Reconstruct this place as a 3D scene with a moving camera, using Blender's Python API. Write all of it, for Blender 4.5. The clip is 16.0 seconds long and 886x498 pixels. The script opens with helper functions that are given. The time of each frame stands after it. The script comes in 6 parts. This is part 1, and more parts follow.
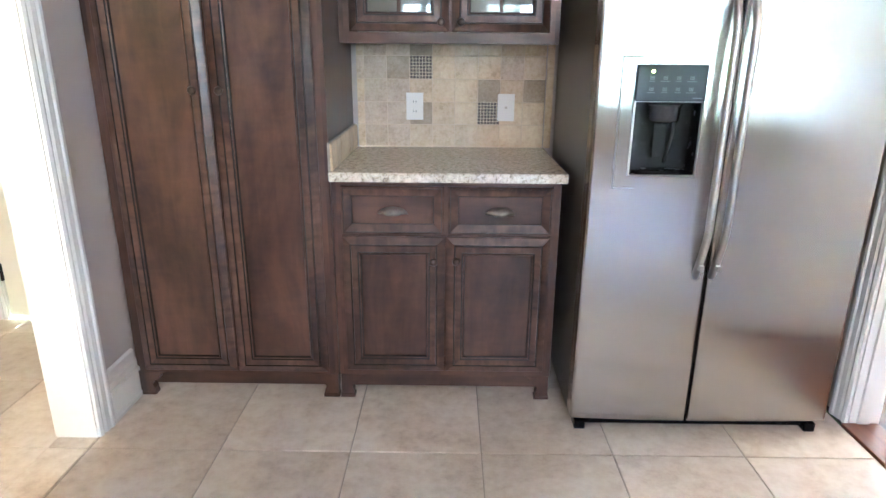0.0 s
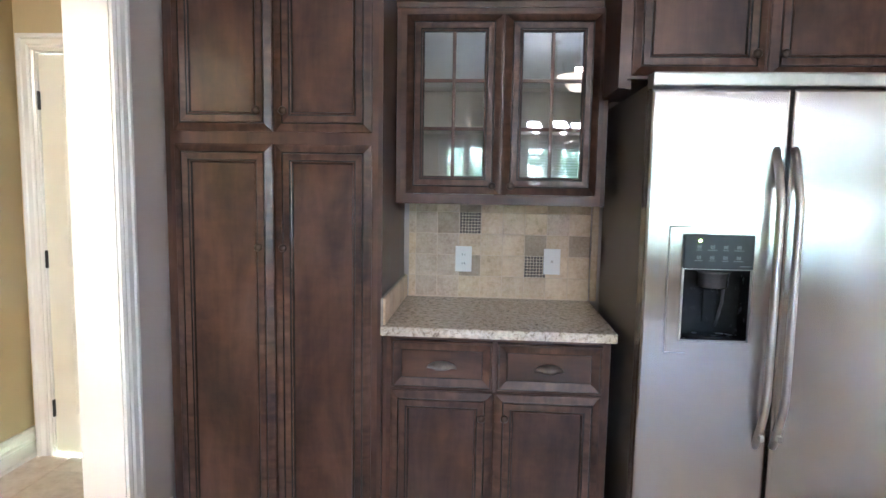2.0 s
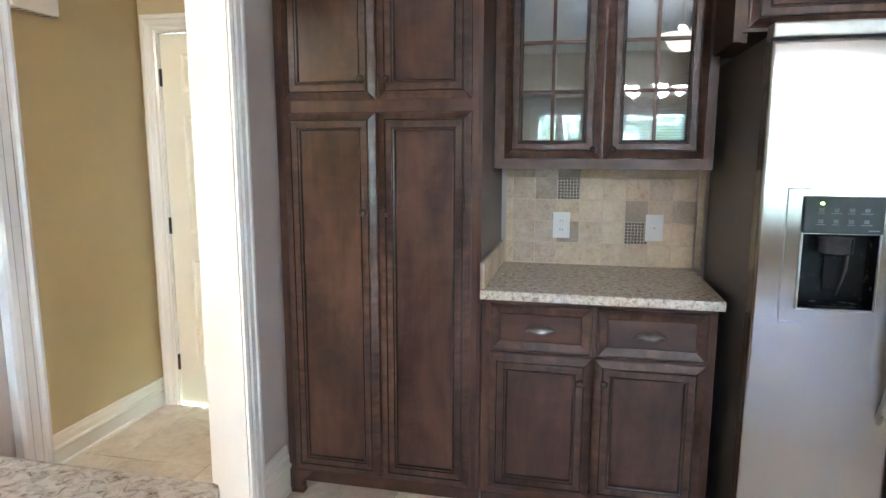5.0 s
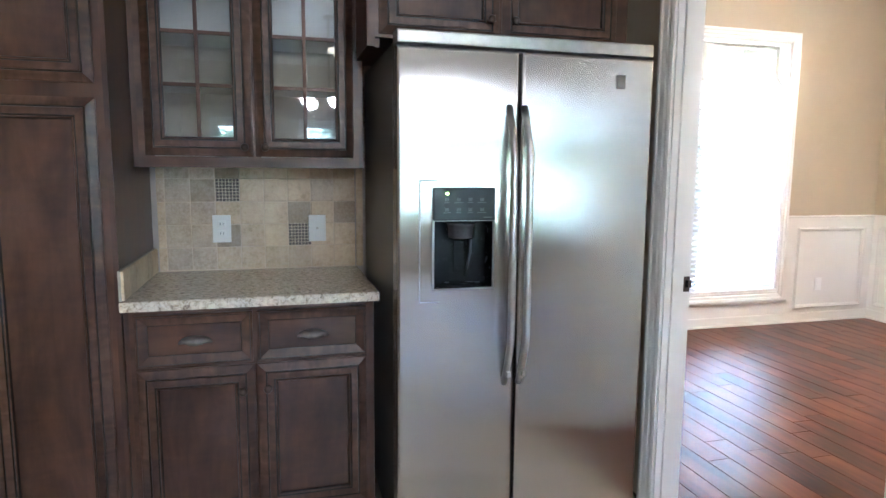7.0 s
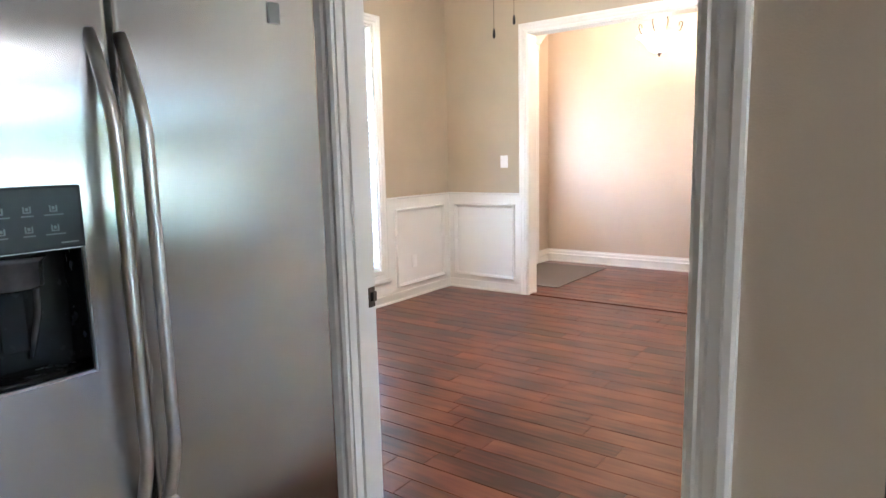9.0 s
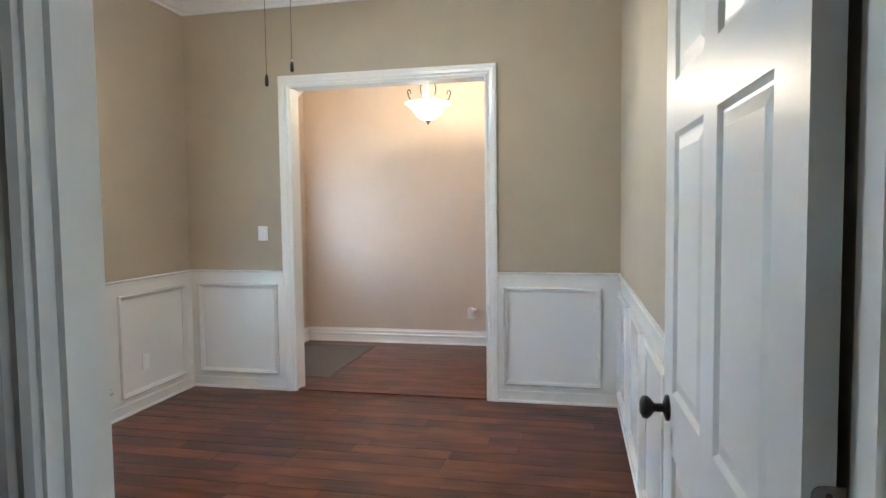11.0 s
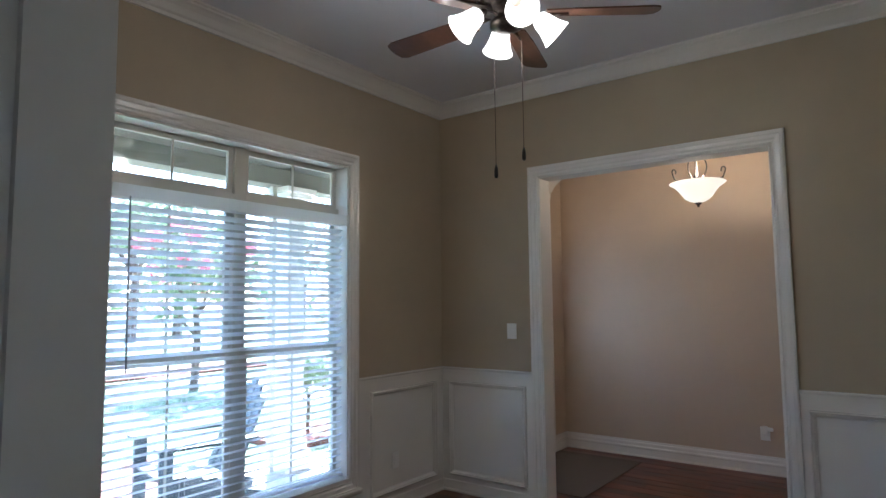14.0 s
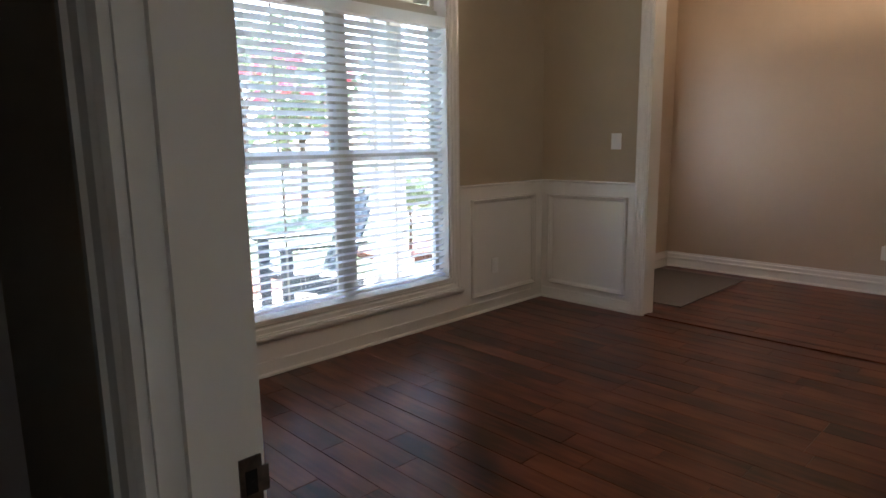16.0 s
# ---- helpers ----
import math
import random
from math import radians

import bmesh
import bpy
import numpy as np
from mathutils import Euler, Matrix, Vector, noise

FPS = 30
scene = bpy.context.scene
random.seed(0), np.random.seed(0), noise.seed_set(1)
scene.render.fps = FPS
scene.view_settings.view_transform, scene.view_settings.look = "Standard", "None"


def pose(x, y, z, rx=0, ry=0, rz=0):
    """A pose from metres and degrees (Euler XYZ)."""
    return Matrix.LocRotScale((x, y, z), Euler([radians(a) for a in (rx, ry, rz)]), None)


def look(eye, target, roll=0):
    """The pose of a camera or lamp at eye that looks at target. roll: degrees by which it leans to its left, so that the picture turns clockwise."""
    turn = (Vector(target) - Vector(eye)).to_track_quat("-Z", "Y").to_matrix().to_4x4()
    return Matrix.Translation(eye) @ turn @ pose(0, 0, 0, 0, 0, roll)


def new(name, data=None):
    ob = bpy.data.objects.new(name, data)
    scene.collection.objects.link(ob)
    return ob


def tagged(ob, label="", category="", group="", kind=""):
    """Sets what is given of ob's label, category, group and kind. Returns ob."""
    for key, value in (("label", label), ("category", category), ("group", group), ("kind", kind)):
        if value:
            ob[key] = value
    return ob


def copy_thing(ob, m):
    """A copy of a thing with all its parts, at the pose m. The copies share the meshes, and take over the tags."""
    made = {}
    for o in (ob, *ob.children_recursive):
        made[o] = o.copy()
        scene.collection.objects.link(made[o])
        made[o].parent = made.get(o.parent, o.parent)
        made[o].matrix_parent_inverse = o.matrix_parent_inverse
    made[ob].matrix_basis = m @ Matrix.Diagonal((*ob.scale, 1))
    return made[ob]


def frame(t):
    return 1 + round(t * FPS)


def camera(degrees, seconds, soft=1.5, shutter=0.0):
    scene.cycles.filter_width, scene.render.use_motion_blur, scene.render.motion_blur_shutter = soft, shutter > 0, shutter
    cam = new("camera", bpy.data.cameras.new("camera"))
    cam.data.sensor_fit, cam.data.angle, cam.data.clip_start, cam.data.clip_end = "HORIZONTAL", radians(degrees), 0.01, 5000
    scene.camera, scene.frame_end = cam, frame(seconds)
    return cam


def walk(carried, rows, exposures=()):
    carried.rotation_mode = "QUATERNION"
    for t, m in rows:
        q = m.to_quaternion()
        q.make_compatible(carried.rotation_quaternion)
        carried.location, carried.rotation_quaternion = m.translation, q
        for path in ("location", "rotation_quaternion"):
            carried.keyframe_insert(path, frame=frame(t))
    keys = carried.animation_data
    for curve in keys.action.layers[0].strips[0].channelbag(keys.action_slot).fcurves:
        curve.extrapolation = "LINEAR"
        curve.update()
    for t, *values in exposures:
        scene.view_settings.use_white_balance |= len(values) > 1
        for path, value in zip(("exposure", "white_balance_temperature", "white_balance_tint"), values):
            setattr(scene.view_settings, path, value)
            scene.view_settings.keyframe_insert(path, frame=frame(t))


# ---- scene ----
cam = camera(71.2, 16.0)
METRES, EYE, TILT, LEAN, TURN = 2.75, 1.4, 0.0, 0.0, 0.1
EXPO = [(0.0,7.0,5250,16),(1.0,6.8,5250,18),(3.0,6.57,5350,15),(5.5,6.58,5250,13),(6.5,6.72,5150,12),(7.5,5.65,5100,11),(8.0,5.42,5250,17),(8.5,5.84,5400,17),(9.0,5.9,5280,12),(9.5,5.84,5050,9),(10.0,5.45,5000,5),(12.5,4.72,4850,4),(13.0,4.42,4900,5),(13.5,3.75,4950,7),(14.5,3.02,5050,9),(15.0,2.98,5200,9),(16.0,3.35,5950,14)]
PATH = [
    (0, (0.43, -0.013, 1.32), (0.409, 1.893, 0.713), 0.4),
    (0.5, (0.429, -0.019, 1.354), (0.393, 1.935, 0.929), 0.2),
    (1, (0.424, -0.029, 1.399), (0.385, 1.95, 1.107), -0.2),
    (1.5, (0.412, -0.032, 1.42), (0.373, 1.953, 1.179), 0.7),
    (2, (0.379, -0.039, 1.431), (0.236, 1.945, 1.221), 1.0),
    (2.5, (0.355, -0.048, 1.439), (0.056, 1.92, 1.25), -0.1),
    (3, (0.334, -0.068, 1.454), (-0.1, 1.879, 1.301), -0.7),
    (3.2, (0.332, -0.069, 1.463), (-0.113, 1.878, 1.359), -0.2),
    (5.3, (0.348, -0.066, 1.392), (-0.055, 1.852, 0.993), 0.3),
    (5.5, (0.358, -0.063, 1.38), (0.009, 1.856, 0.934), -0.0),
    (6, (0.402, -0.058, 1.371), (0.304, 1.899, 0.97), -0.2),
    (6.5, (0.444, -0.061, 1.361), (0.604, 1.908, 1.047), 0.1),
    (7, (0.499, -0.021, 1.339), (1.015, 1.896, 1.092), 0.4),
    (7.5, (0.589, 0.144, 1.321), (1.567, 1.879, 1.144), -0.9),
    (8, (0.613, 0.341, 1.309), (1.842, 1.886, 0.989), -0.6),
    (8.5, (0.592, 0.549, 1.324), (2.094, 1.814, 0.946), -2.1),
    (9, (0.701, 0.771, 1.319), (2.294, 1.945, 1.028), -1.4),
    (9.5, (0.846, 0.938, 1.376), (2.526, 2.011, 1.21), -0.2),
    (10, (1.008, 1.126, 1.401), (2.842, 1.918, 1.308), -1.3),
    (10.2, (1.074, 1.191, 1.422), (2.952, 1.86, 1.271), -1.2),
    (12.3, (1.563, 1.453, 1.421), (3.55, 1.682, 1.424), -1.0),
    (12.5, (1.606, 1.423, 1.431), (3.573, 1.779, 1.498), 0.4),
    (13, (1.715, 1.37, 1.468), (3.572, 2.097, 1.615), 1.9),
    (13.5, (1.749, 1.381, 1.498), (3.446, 2.425, 1.676), 0.7),
    (14, (1.756, 1.397, 1.49), (3.352, 2.591, 1.663), -0.6),
    (14.5, (1.768, 1.403, 1.487), (3.322, 2.654, 1.62), -0.7),
    (15, (1.765, 1.412, 1.435), (3.284, 2.712, 1.379), -0.7),
    (15.5, (1.78, 1.462, 1.362), (3.244, 2.797, 1.088), -1.0),
    (16, (1.74, 1.413, 1.281), (3.112, 2.828, 0.941), -0.8),
]
walk(cam, [(t, look(eye, target, roll)) for t, eye, target, roll in PATH], EXPO)

# ==== body ====
# ---- light ----
world = bpy.data.worlds.new("sky_world")
scene.world = world
world.use_nodes = True
_n = world.node_tree.nodes
_sky = _n.new("ShaderNodeTexSky")
_sky.sky_type = "NISHITA"
_sky.sun_disc = False
_sky.sun_elevation = radians(52)
_sky.sun_rotation = radians(38)
world.node_tree.links.new(_sky.outputs[0], _n["Background"].inputs[0])
_n["Background"].inputs[1].default_value = 0.15

sun = new("sun", bpy.data.lights.new("sun", "SUN"))
sun.data.energy, sun.data.angle, sun.data.color = 5.0, radians(0.6), (1, 0.95, 0.88)
_az, _el = radians(38), radians(52)
sun.matrix_world = look((0, 0, 20), (-math.sin(_az) * math.cos(_el), -math.cos(_az) * math.cos(_el), 20 - math.sin(_el)))


def lamp(name, at, watts, colour, size=0.05):
    ob = new(name, bpy.data.lights.new(name, "POINT"))
    ob.location = at
    ob.data.energy, ob.data.color, ob.data.shadow_soft_size = watts, colour, size
    return ob


def area(name, eye, target, w, h, watts, colour):
    ob = new(name, bpy.data.lights.new(name, "AREA"))
    ob.data.shape, ob.data.size, ob.data.size_y = "RECTANGLE", w, h
    ob.data.energy, ob.data.color = watts, colour
    ob.matrix_world = look(eye, target)
    return ob


area("front_door_light", (6.64, 4.362, 1.4), (6.9, 2.0, 1.3), 0.30, 1.05, 0.62, (0.93, 0.95, 1.0))
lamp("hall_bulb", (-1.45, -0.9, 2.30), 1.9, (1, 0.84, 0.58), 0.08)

# ---- materials ----
def mat(name, rough=0.5, metal=0.0, **extra):
    m = bpy.data.materials.new(name)
    m.use_nodes = True
    b = m.node_tree.nodes["Principled BSDF"]
    b.inputs["Roughness"].default_value = rough
    b.inputs["Metallic"].default_value = metal
    for k, v in extra.items():
        b.inputs[k.replace("_", " ")].default_value = v
    return m, m.node_tree.nodes, m.node_tree.links, b


def node(nodes, kind, **ins):
    n = nodes.new(kind)
    for k, v in ins.items():
        n.inputs[k.replace("_", " ")].default_value = v
    return n


def coords(nodes, links, scale=(1, 1, 1), shift=True):
    tc = nodes.new("ShaderNodeTexCoord")
    mp = nodes.new("ShaderNodeMapping")
    mp.inputs["Scale"].default_value = scale
    links.new(tc.outputs["Object"], mp.inputs["Vector"])
    if shift:
        oi = nodes.new("ShaderNodeObjectInfo")
        mu = nodes.new("ShaderNodeVectorMath")
        mu.operation = "SCALE"
        mu.inputs[0].default_value = (37.0, 19.0, 53.0)
        links.new(oi.outputs["Random"], mu.inputs["Scale"])
        links.new(mu.outputs[0], mp.inputs["Location"])
    return mp


def ramp(nodes, links, fac, stops):
    r = nodes.new("ShaderNodeValToRGB")
    el = r.color_ramp.elements
    while len(el) < len(stops):
        el.new(0.5)
    for e, (p, c) in zip(el, stops):
        e.position, e.color = p, (*c, 1)
    links.new(fac, r.inputs["Fac"])
    return r


def noisy(name, stops, scale=8, detail=6, rough=0.5, metal=0.0, stretch=(1, 1, 1), bump=0.0, bscale=60, shift=True, rvar=0.1, **extra):
    """A surface coloured by stretched noise, with fine relief and uneven gloss."""
    m, n, l, b = mat(name, rough, metal, **extra)
    mp = coords(n, l, stretch, shift)
    t = node(n, "ShaderNodeTexNoise", Scale=scale, Detail=detail, Roughness=0.62)
    l.new(mp.outputs[0], t.inputs["Vector"])
    r = ramp(n, l, t.outputs["Fac"], stops)
    l.new(r.outputs[0], b.inputs["Base Color"])
    t2 = node(n, "ShaderNodeTexNoise", Scale=bscale, Detail=3)
    l.new(mp.outputs[0], t2.inputs["Vector"])
    if bump:
        bp = node(n, "ShaderNodeBump", Strength=bump, Distance=0.002)
        l.new(t2.outputs["Fac"], bp.inputs["Height"])
        l.new(bp.outputs[0], b.inputs["Normal"])
    mr = n.new("ShaderNodeMapRange")
    mr.inputs["To Min"].default_value, mr.inputs["To Max"].default_value = max(0.02, rough - rvar), min(1, rough + rvar)
    l.new(t.outputs["Fac"], mr.inputs["Value"])
    l.new(mr.outputs[0], b.inputs["Roughness"])
    return m


def near(c, f):
    return tuple(min(1.0, v * f) for v in c)


def paint(name, c, rough=0.6, bump=0.25, bscale=220, spread=0.05, scale=1.5, **extra):
    return noisy(name, [(0.3, near(c, 1 - spread)), (0.7, near(c, 1 + spread))], scale, 4, rough, bump=bump, bscale=bscale, shift=False, rvar=0.05, **extra)


M_KITCHEN = paint("kitchen_wall_paint", (0.47, 0.41, 0.37))
M_BEIGE = paint("beige_wall_paint", (0.52, 0.435, 0.325))
M_TAN = paint("dining_wall_paint", (0.45, 0.375, 0.265))
M_HALL = paint("hall_wall_paint", (0.52, 0.42, 0.24))
M_FOYER = paint("foyer_wall_paint", (0.53, 0.42, 0.315), 0.5)
M_TRIM = paint("white_trim_paint", (0.80, 0.78, 0.735), 0.22, 0.1, 90, 0.02)
M_DOORPAINT = paint("door_white_paint", (0.78, 0.78, 0.75), 0.3, 0.15, 70, 0.02)
M_CREAM = paint("cream_door_paint", (0.80, 0.77, 0.65), 0.35, 0.15, 70, 0.02)
M_CEIL = paint("ceiling_paint", (0.75, 0.75, 0.77), 0.8, 0.08, 60, 0.02)
# kitchen ceiling: grey-blue put into the colour to stand in for weaker light
M_DIMCEIL = paint("kitchen_ceiling_dimmed", (0.50, 0.53, 0.57), 0.8, 0.08, 60, 0.02)
M_PLASTIC = paint("white_plastic", (0.82, 0.81, 0.78), 0.3, 0.0, 90, 0.01)
M_BRONZE = noisy("dark_bronze", [(0.3, (0.05, 0.04, 0.035)), (0.7, (0.13, 0.10, 0.08))], 60, 4, 0.33, 0.85)
M_BLACKMETAL = noisy("black_metal", [(0.3, (0.012, 0.012, 0.012)), (0.7, (0.03, 0.028, 0.026))], 40, 3, 0.35, 0.6)
M_NICKEL = noisy("brushed_nickel", [(0.3, (0.5, 0.46, 0.42)), (0.7, (0.62, 0.58, 0.52))], 60, 3, 0.3, 1.0)
M_BLACK = noisy("black_plastic", [(0.3, (0.004, 0.004, 0.004)), (0.7, (0.008, 0.008, 0.009))], 30, 3, 0.25, Specular_IOR_Level=0.12)
M_PANELBLACK = noisy("dispenser_panel_plastic", [(0.3, (0.007, 0.008, 0.010)), (0.7, (0.012, 0.013, 0.016))], 30, 3, 0.35, Specular_IOR_Level=0.3)
M_GREYPRINT = paint("grey_print", (0.13, 0.135, 0.145), 0.5, 0)
M_SMOKE = noisy("smoky_plastic", [(0.3, (0.03, 0.03, 0.032)), (0.7, (0.05, 0.05, 0.053))], 30, 3, 0.2)
M_PEWTER = noisy("aged_pewter", [(0.3, (0.16, 0.14, 0.125)), (0.7, (0.26, 0.23, 0.20))], 60, 4, 0.42, 0.8)
M_GREYPLASTIC = paint("grey_plastic", (0.22, 0.23, 0.24), 0.4, 0)
M_GROUT = noisy("grout", [(0.3, (0.30, 0.27, 0.22)), (0.7, (0.42, 0.38, 0.32))], 30, 5, 0.85, bump=0.4)
M_GROUTLIGHT = noisy("light_grout", [(0.3, (0.58, 0.46, 0.32)), (0.7, (0.66, 0.55, 0.40))], 30, 5, 0.85)
M_SUBFLOOR = noisy("dark_joint", [(0.3, (0.02, 0.01, 0.007)), (0.7, (0.04, 0.02, 0.012))], 20, 3, 0.6)
M_MAT = noisy("taupe_mat_fabric", [(0.3, (0.11, 0.09, 0.075)), (0.7, (0.17, 0.14, 0.118))], 300, 3, 0.95, bump=0.6, bscale=500)
M_CONCRETE = noisy("porch_concrete", [(0.3, (0.48, 0.46, 0.42)), (0.7, (0.62, 0.60, 0.56))], 5, 8, 0.85, bump=0.3)
M_GRASS = noisy("lawn_grass", [(0.25, (0.05, 0.08, 0.035)), (0.6, (0.085, 0.125, 0.055)), (0.8, (0.135, 0.17, 0.08))], 3, 10, 0.95, bump=0.8, bscale=80)
M_MULCH = noisy("red_mulch", [(0.3, (0.10, 0.035, 0.02)), (0.7, (0.26, 0.10, 0.06))], 25, 8, 0.95, bump=0.9)
M_LEAF = noisy("leaf_green", [(0.3, (0.07, 0.10, 0.04)), (0.7, (0.11, 0.155, 0.065))], 4, 4, 0.6)
M_PINK = noisy("pink_blossom", [(0.3, (0.62, 0.16, 0.22)), (0.7, (0.85, 0.36, 0.42))], 6, 4, 0.6)
M_BARK = noisy("bark", [(0.3, (0.08, 0.05, 0.035)), (0.7, (0.2, 0.14, 0.10))], 12, 8, 0.9, stretch=(1, 1, 0.2), bump=0.7)
M_CHAIRPAINT = noisy("dark_outdoor_paint", [(0.3, (0.06, 0.075, 0.09)), (0.7, (0.10, 0.12, 0.14))], 20, 4, 0.5)
M_BLIND = paint("blind_slat_white", (0.86, 0.86, 0.86), 0.35, 0.1, 60, 0.02)


def mix_in(m, kind, colour, share):
    """Mixes a second shader into a material."""
    nt = m.node_tree
    tr = nt.nodes.new(kind)
    tr.inputs[0].default_value = (*colour, 1)
    mx = nt.nodes.new("ShaderNodeMixShader")
    mx.inputs[0].default_value = share
    nt.links.new(nt.nodes["Principled BSDF"].outputs[0], mx.inputs[1])
    nt.links.new(tr.outputs[0], mx.inputs[2])
    nt.links.new(mx.outputs[0], nt.nodes["Material Output"].inputs[0])


mix_in(M_BLIND, "ShaderNodeBsdfTranslucent", (0.95, 0.97, 0.98), 0.72)
mix_in(M_LEAF, "ShaderNodeBsdfTranslucent", (0.34, 0.42, 0.24), 0.55)
mix_in(M_PINK, "ShaderNodeBsdfTranslucent", (0.9, 0.25, 0.35), 0.5)
M_SASH = paint("sash_tan_vinyl", (0.58, 0.56, 0.50), 0.45, 0.1, 80, 0.03)
M_BEAM = paint("porch_beam_paint", (0.21, 0.205, 0.175), 0.7, 0.2, 80, 0.04)
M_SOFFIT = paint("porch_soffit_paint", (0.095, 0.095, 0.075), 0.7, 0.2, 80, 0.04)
M_BRICK = noisy("brick_clay", [(0.3, (0.22, 0.10, 0.07)), (0.7, (0.40, 0.20, 0.14))], 9, 7, 0.9, bump=0.5)


def cabinet_wood(name, grain, stops, figure=0.3):
    """Stained maple: long grain, soft blotches and cross-grain figure, under a satin lacquer."""
    m, n, l, b = mat(name, 0.36, Coat_Weight=0.06, Coat_Roughness=0.16, Specular_IOR_Level=0.42)
    up = grain[2] < 2
    mp = coords(n, l, grain)
    t = node(n, "ShaderNodeTexNoise", Scale=2.2, Detail=8, Roughness=0.6, Distortion=0.9)
    l.new(mp.outputs[0], t.inputs["Vector"])
    mp2 = coords(n, l, (1.3, 1.3, 0.5) if up else (0.5, 1.3, 1.3))
    t2 = node(n, "ShaderNodeTexNoise", Scale=4.5, Detail=6, Roughness=0.6, Distortion=0.4)
    l.new(mp2.outputs[0], t2.inputs["Vector"])
    mp3 = coords(n, l, (3.0, 3.0, 9.0) if up else (9.0, 3.0, 3.0))
    t3 = node(n, "ShaderNodeTexNoise", Scale=3.2, Detail=3, Roughness=0.5, Distortion=0.8)
    l.new(mp3.outputs[0], t3.inputs["Vector"])
    last = None
    for tex, share in ((t, 0.22), (t2, 0.78 - figure), (t3, figure)):
        mx = n.new("ShaderNodeMath")
        mx.operation = "MULTIPLY_ADD"
        l.new(tex.outputs["Fac"], mx.inputs[0])
        mx.inputs[1].default_value = share
        mx.inputs[2].default_value = 0.0
        if last:
            l.new(last.outputs[0], mx.inputs[2])
        last = mx
    r = ramp(n, l, last.outputs[0], stops)
    l.new(r.outputs[0], b.inputs["Base Color"])
    rr = n.new("ShaderNodeMapRange")
    rr.inputs["To Min"].default_value, rr.inputs["To Max"].default_value = 0.27, 0.46
    l.new(t2.outputs["Fac"], rr.inputs["Value"])
    l.new(rr.outputs[0], b.inputs["Roughness"])
    bp = node(n, "ShaderNodeBump", Strength=0.10, Distance=0.001)
    l.new(t.outputs["Fac"], bp.inputs["Height"])
    l.new(bp.outputs[0], b.inputs["Normal"])
    return m


DEEP = [(0.36, (0.027, 0.0122, 0.0083)), (0.47, (0.057, 0.0258, 0.0165)), (0.57, (0.090, 0.0420, 0.0260)), (0.70, (0.138, 0.0690, 0.0420))]
EDGE = [(0.38, (0.022, 0.0100, 0.0070)), (0.47, (0.052, 0.0245, 0.0158)), (0.55, (0.090, 0.0450, 0.0290)), (0.68, (0.165, 0.0930, 0.0590))]
M_WOOD = cabinet_wood("stained_maple", (9, 9, 0.9), DEEP, 0.12)
M_WOODH = cabinet_wood("stained_maple_level", (0.9, 9, 9), DEEP, 0.12)
M_STILE = cabinet_wood("figured_maple_stile", (9, 9, 0.9), EDGE, 0.30)
M_RAIL = cabinet_wood("figured_maple_rail", (0.9, 9, 9), EDGE, 0.30)
M_GLAZE = noisy("dark_glaze_in_grooves", [(0.3, (0.007, 0.0045, 0.0035)), (0.7, (0.014, 0.009, 0.007))], 14, 3, 0.5)
M_LIGHTIN = paint("cabinet_inside", (0.36, 0.34, 0.29), 0.5, 0.05, 80, 0.04)


def plank_mat():
    """Hand-scraped hardwood: each board its own tone, long grain, dark mottling, satin lacquer."""
    m, n, l, b = mat("red_plank_wood", 0.22, Specular_IOR_Level=0.30)
    mp = coords(n, l, (16, 1.3, 1))
    t = node(n, "ShaderNodeTexNoise", Scale=2.5, Detail=2, Roughness=0.45, Distortion=0.3)
    l.new(mp.outputs[0], t.inputs["Vector"])
    mp2 = coords(n, l, (2.2, 0.9, 1))
    t2 = node(n, "ShaderNodeTexNoise", Scale=3.2, Detail=2, Roughness=0.45)
    l.new(mp2.outputs[0], t2.inputs["Vector"])
    oi = n.new("ShaderNodeObjectInfo")
    last = None
    for out, share in ((t.outputs["Fac"], 0.30), (t2.outputs["Fac"], 0.62), (oi.outputs["Random"], 0.16)):
        mx = n.new("ShaderNodeMath")
        mx.operation = "MULTIPLY_ADD"
        l.new(out, mx.inputs[0])
        mx.inputs[1].default_value = share
        mx.inputs[2].default_value = 0.0
        if last:
            l.new(last.outputs[0], mx.inputs[2])
        last = mx
    r = ramp(n, l, last.outputs[0], [(0.38, (0.034, 0.0105, 0.0070)), (0.49, (0.084, 0.0240, 0.0135)), (0.59, (0.132, 0.0400, 0.0205)), (0.74, (0.195, 0.0690, 0.0330))])
    l.new(r.outputs[0], b.inputs["Base Color"])
    mr = n.new("ShaderNodeMapRange")
    mr.inputs["To Min"].default_value, mr.inputs["To Max"].default_value = 0.285, 0.32
    l.new(t2.outputs["Fac"], mr.inputs["Value"])
    l.new(mr.outputs[0], b.inputs["Roughness"])
    mp3 = coords(n, l, (9, 2.0, 1))
    t3 = node(n, "ShaderNodeTexNoise", Scale=2.2, Detail=1)
    l.new(mp3.outputs[0], t3.inputs["Vector"])
    bp = node(n, "ShaderNodeBump", Strength=0.25, Distance=0.0018)
    l.new(t3.outputs["Fac"], bp.inputs["Height"])
    l.new(bp.outputs[0], b.inputs["Normal"])
    return m


M_PLANK = plank_mat()


